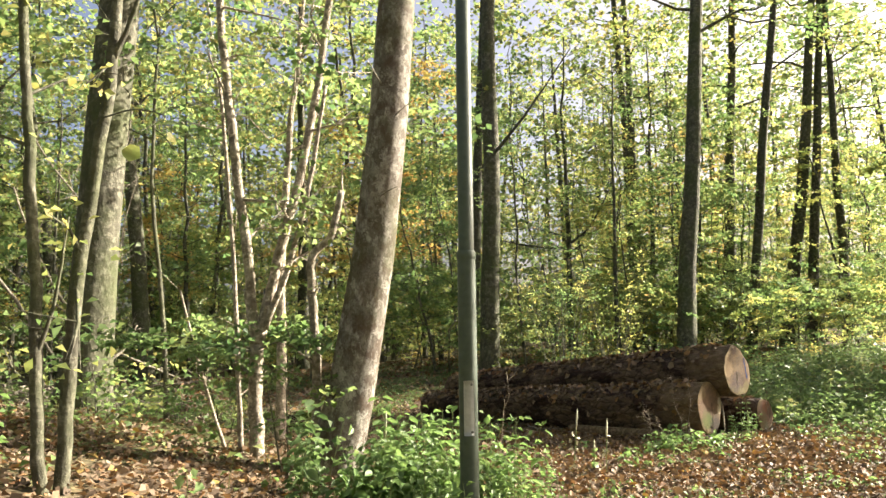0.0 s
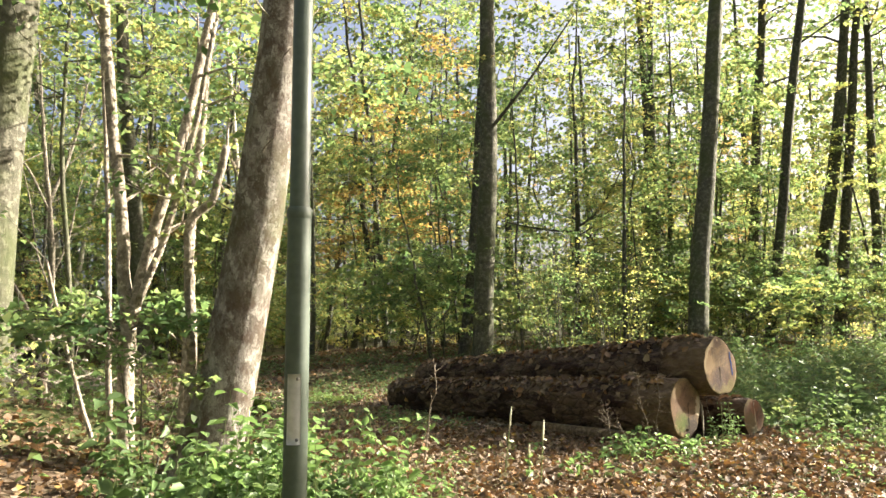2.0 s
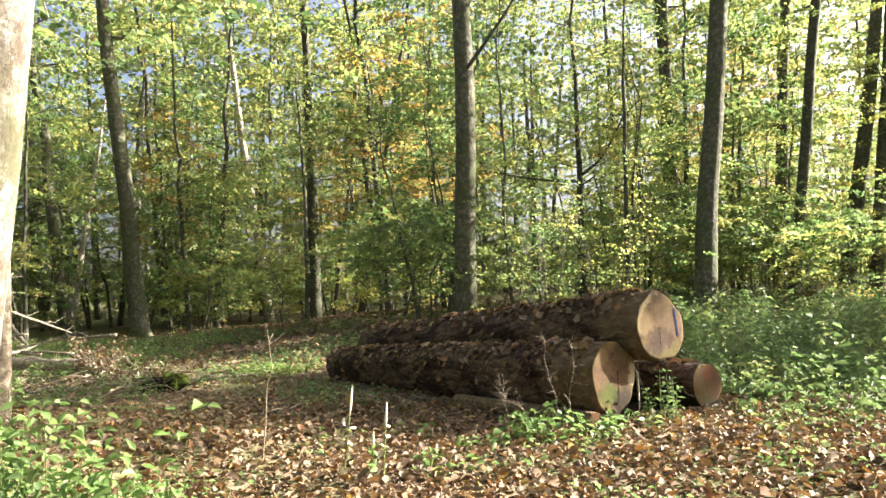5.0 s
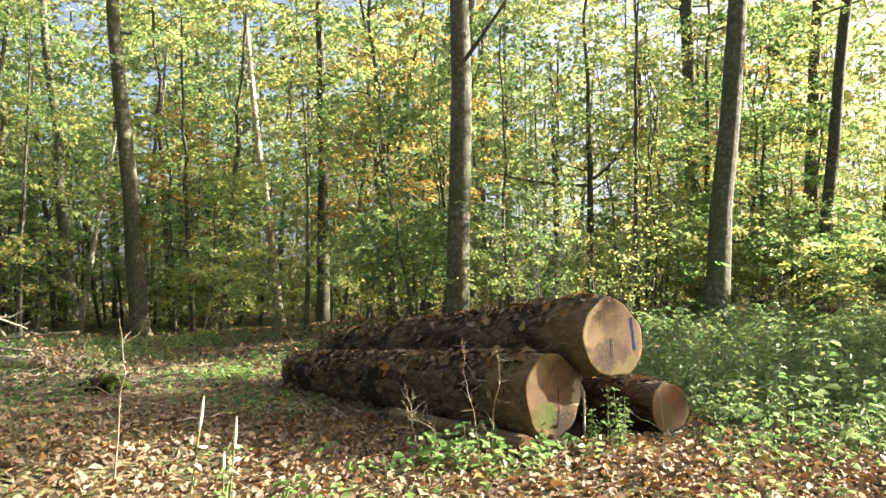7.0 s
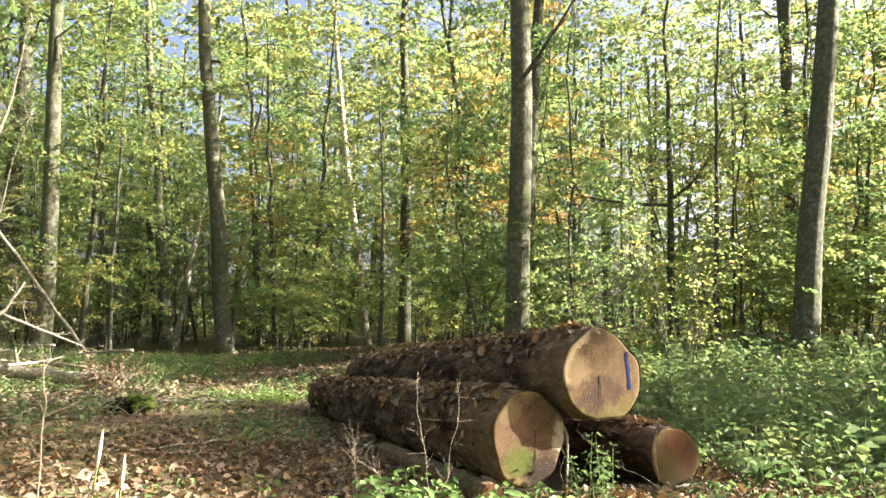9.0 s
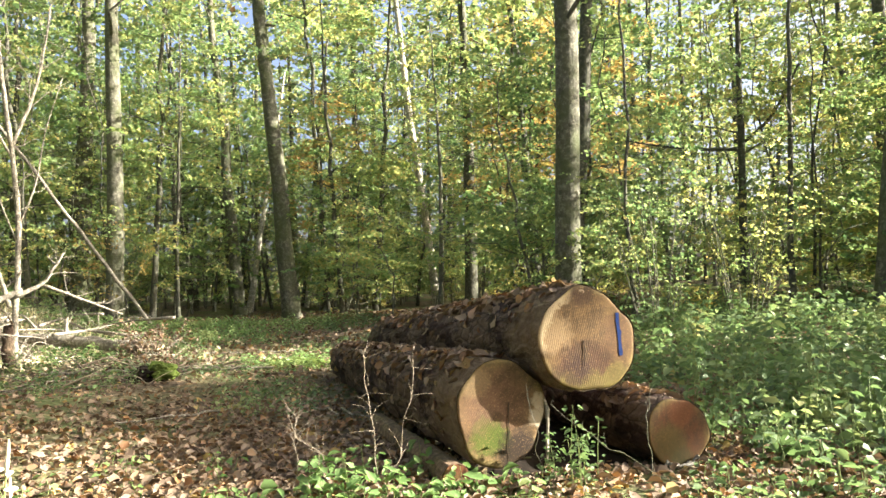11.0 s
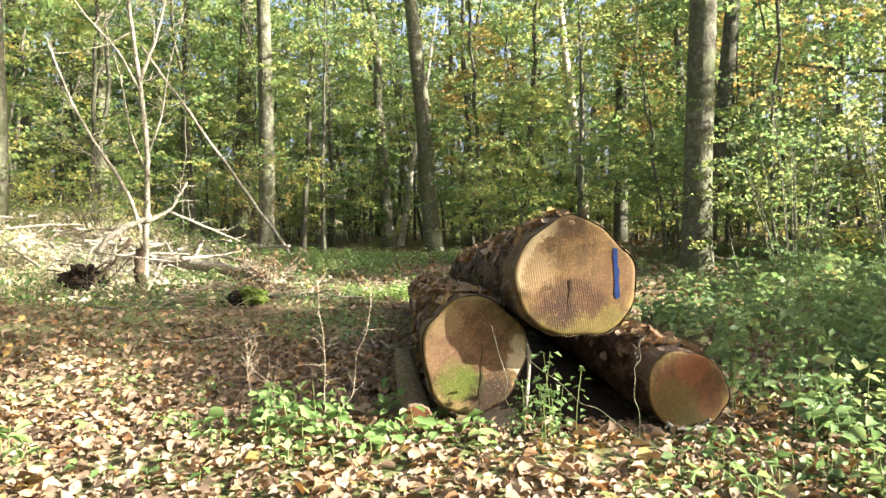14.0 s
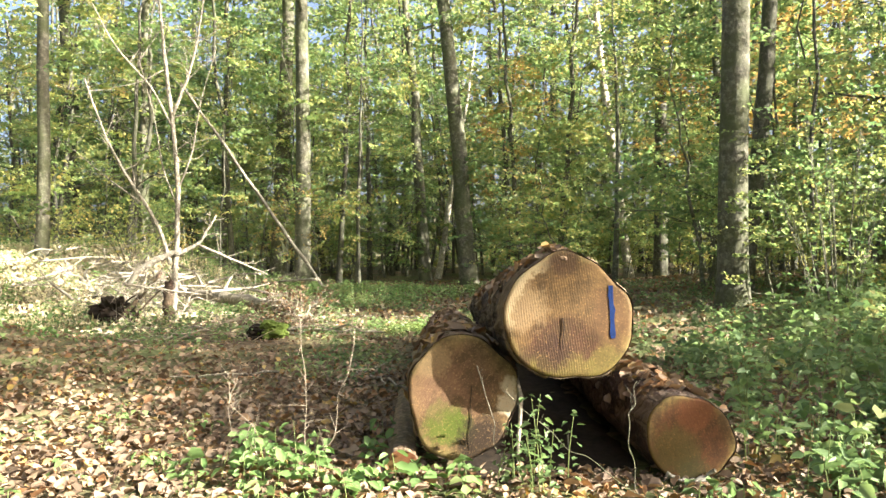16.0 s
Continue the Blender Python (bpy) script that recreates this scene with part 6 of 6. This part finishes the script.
def brush_tuft(label, x, y, seed, n=30, h=0.55):
    """Wilted twigs and dry leaves in a heap."""
    rng = np.random.default_rng(seed)
    e = thing("brush_heap", label, "brushwood", "", (x, y, gz(x, y)))
    tips = []
    w = Geo()
    for _ in range(n):
        a = rng.uniform(0, 6.28)
        d = np.array([math.cos(a), math.sin(a), 0]) * rng.uniform(0.2, 0.9)
        branchy(w, [d * 0.1, d * 0.6 + (0, 0, h * rng.uniform(0.2, 0.8)), d + (0, 0, h * rng.uniform(0.1, 1.0))], 0.010, 0.003, rng, 3, 0.2, 4, 1, tips)
    tagged(w.part("twig", dead_wood, e), kind="stuff")
    g = Geo()
    spray_leaves(g, tips, rng, 3, 0.07, 0.08, 0.6, 1.0)
    g.part("dry_leaves", dead_leaf, e, smooth=False)


brush_tuft("heap of dry twigs with wilted reddish leaves", -4.85, 15.7, 81)
brush_tuft("low heap of dry twigs on the clearing floor", -3.2, 14.3, 82, 18, 0.3)


def sunny_moss():
    """A low cushion of moss and small herbs in the clearing, where the sun falls in."""
    r = np.random.default_rng(92)
    e = thing("moss_cushion", "yellow-green mossy hump with small herbs in the clearing", "moss", "", (-1.9, 15.8, gz(-1.9, 15.8)))
    xs = np.linspace(-1, 1, 30)
    X, Y = np.meshgrid(xs, xs)
    H = np.clip(1 - np.hypot(X, Y), 0, 1) ** 0.7 * 0.13 + 0.012 * r.standard_normal(X.shape) - 0.015
    k = np.arange(X.size).reshape(X.shape)
    Geo().add(np.stack([X * 0.9, Y * 0.55, H], -1).reshape(-1, 3), np.stack([k[:-1, :-1], k[:-1, 1:], k[1:, 1:], k[1:, :-1]], -1).reshape(-1, 4)).part("moss", moss_green, e)
    g, stem = Geo(), Geo()
    for _ in range(150):
        herb_geo(g, stem, -1.9 + r.normal(0, 0.55), 15.8 + r.normal(0, 0.4), r.uniform(0.06, 0.2), r, r.uniform(0.04, 0.08), r.integers(2, 5))
    move = Matrix.Translation(-e.location)
    for ob in (stem.part("stem", stem_green, e), g.part("leaves", bright_herb, e, smooth=False)):
        ob.data.transform(move)
        tagged(ob, kind="stuff")


sunny_moss()


def bank_cover():
    """Sunlit grass and leaves on the bank, and short grass by the path."""
    r = np.random.default_rng(91)
    g, stem = Geo(), Geo()
    for _ in range(1700):
        x, y = r.uniform(-17, -5.0), r.uniform(11.0, 23)
        if math.hypot(x + 6.2, y - 13.9) < 0.3 or (x > -7 and y < 13):
            continue
        herb_geo(g, stem, x, y, r.uniform(0.10, 0.38), r, r.uniform(0.05, 0.10), r.integers(3, 7))
    for _ in range(130):
        x, y = r.uniform(-7, 0.4), r.uniform(5.2, 11.5)
        if x + 0.45 * (y - 5.2) > 0.2:
            continue
        herb_geo(g, stem, x, y, r.uniform(0.10, 0.40), r, r.uniform(0.05, 0.10), r.integers(3, 7))
    for _ in range(950):
        x, y = r.uniform(1.0, 9), r.uniform(6.0, 10.6)
        if noise.noise(Vector((x * 0.9, y * 0.9, 8))) < 0.05 or (x - 3.7) * 0.71 + (y - 10.6) * 0.7 > -0.2 and x < 4.9:
            continue
        herb_geo(g, stem, x, y, r.uniform(0.05, 0.16), r, r.uniform(0.04, 0.07), r.integers(2, 5))
    e = thing("ground_cover", "low green and yellow herbs among the fallen leaves", "undergrowth")
    e["kind"] = "stuff"
    tagged(stem.part("stem", stem_green, e), kind="stuff")
    g.part("leaves", bright_herb, e, smooth=False)


bank_cover()


def straw_grass():
    """Bleached grass blades on the sunny bank and by the path."""
    r = np.random.default_rng(93)
    n = 6500
    x, y = r.uniform(-17, -6.5, n), r.uniform(11.5, 18, n)
    h = r.uniform(0.08, 0.28, n)
    a = r.uniform(0, 6.28, n)
    z = ground_z(x, y)
    root = np.column_stack([x, y, z - 0.01])
    side = np.column_stack([np.cos(a), np.sin(a), np.zeros(n)]) * 0.008
    bend = np.column_stack([np.cos(a + 1.3), np.sin(a + 1.3), np.zeros(n)]) * (h * r.uniform(0.2, 0.9, n))[:, None]
    mid = root + bend * 0.35 + np.array([0, 0, 1.0]) * (h * 0.6)[:, None]
    tip = root + bend + np.array([0, 0, 1.0]) * (h * 0.85)[:, None]
    v = np.stack([root - side, root + side, mid + side * 0.8, mid - side * 0.8, tip], 1).reshape(-1, 3)
    k = np.arange(n)[:, None] * 5
    g = Geo().add(v, k + np.array([[0, 1, 2, 3]]), k + np.array([[3, 2, 4]]))
    tagged(g.part("dry_grass", straw, smooth=False), "bleached dry grass on the sunny bank", "grass", kind="stuff")


straw_grass()
# white fungus under the smaller log's end, yellow leaf on the upper log
e = thing("fungus", "pale bracket fungus along the lower edge of a sawn end", "fungus", "", (4.74, 11.36, 0.05))
arc = np.radians(np.linspace(-128, -48, 16))
rngf = np.random.default_rng(85)
along, out = np.array([0.69, 0.72, 0]), np.array([0.70, -0.71, 0])
line = np.array([along * (0.20 * math.cos(q) - 0.03) + out * 0.012 + np.array([0, 0, 0.20 * math.sin(q) + 0.18]) for q in arc])
g = Geo()
g.tube(line + rngf.normal(0, 0.006, line.shape), rngf.uniform(0.006, 0.018, 16), 8, True, 0.25, rngf)
g.part("bracket", fungus_white, e)
# knot on top of the upper log's end
bm = bmesh.new()
bmesh.ops.create_icosphere(bm, subdivisions=3, radius=0.06)
for v in bm.verts:
    v.co *= 1 + 0.3 * noise.noise(v.co * 14)
    v.co.z *= 0.8
me = bpy.data.meshes.new("knot")
bm.to_mesh(me)
bm.free()
me.materials.append(log_bark)
ob = new("knot", me)
ob.parent = log_upper
ob.location = (-0.02, 0.05, 0.325)
tagged(ob, "bark-covered knot")


# ---- loose bark plates on the logs, a hanging strip, dead twigs on the near beech ----
def bark_plates(owner, P, n, seed, skin):
    r = np.random.default_rng(seed)
    rings, sides, _ = P.shape
    for _ in range(n):
        h, w = int(r.integers(4, 8)), int(r.integers(5, 10))
        i0, j0 = int(r.integers(4, rings - h - 2)), int((0.05 + 0.55 * r.random()) * sides)
        rows = []
        lift = r.uniform(0.010, 0.020)
        for i in range(h):
            for j in range(w):
                p = P[i0 + i, (j0 + j) % sides].copy()
                rad = np.array([p[0], 0, p[2]])
                rad /= np.linalg.norm(rad) + 1e-9
                rim = i in (0, h - 1) or j in (0, w - 1)
                p = p + rad * (-0.004 if rim else lift * r.uniform(0.8, 1.2))
                p[1] += r.normal(0, 0.008)
                rows.append(p)
        k = np.arange(h * w).reshape(h, w)
        q = np.stack([k[:-1, :-1], k[1:, :-1], k[1:, 1:], k[:-1, 1:]], -1).reshape(-1, 4)
        Geo().add(rows, q).part("bark_plate", skin, owner)


bark_plates(log_upper, PU, 34, 961, log_bark)
bark_plates(log_lower, PL, 38, 962, log_bark)
bark_plates(log_right, PR, 14, 963, log_bark_whole)
rngh = np.random.default_rng(964)
strip = np.array([(0.300, 0.02, 0.10), (0.322, -0.006, 0.0), (0.318, -0.014, -0.12), (0.304, -0.018, -0.24), (0.300, -0.02, -0.35)])
Geo().tube(strip, [0.010, 0.014, 0.012, 0.010, 0.006], 6, True, 0.15, rngh).part("bark_strip", dead_wood, log_lower, "pale hanging strip of loose bark")
for h, az, L in ((2.05, -150, 0.42), (2.5, -65, 0.45), (2.9, -120, 0.5), (3.25, -40, 0.42), (3.6, -95, 0.55)):
    root = np.array([0.088 * h - 0.32 * math.exp(-h / 1.1), -0.03 * h, h])
    out = np.array([math.cos(radians(az)), math.sin(radians(az)), 0.35])
    g = Geo()
    branchy(g, [root + out * 0.12, root + out * 0.6 * L + rngh.normal(0, 0.02, 3), root + out * L + rngh.normal(0, 0.04, 3)], 0.009, 0.003, rngh, 1, 0.12, 5)
    g.part("dead_twig", dead_wood, near_beech, "short pale dead twig")
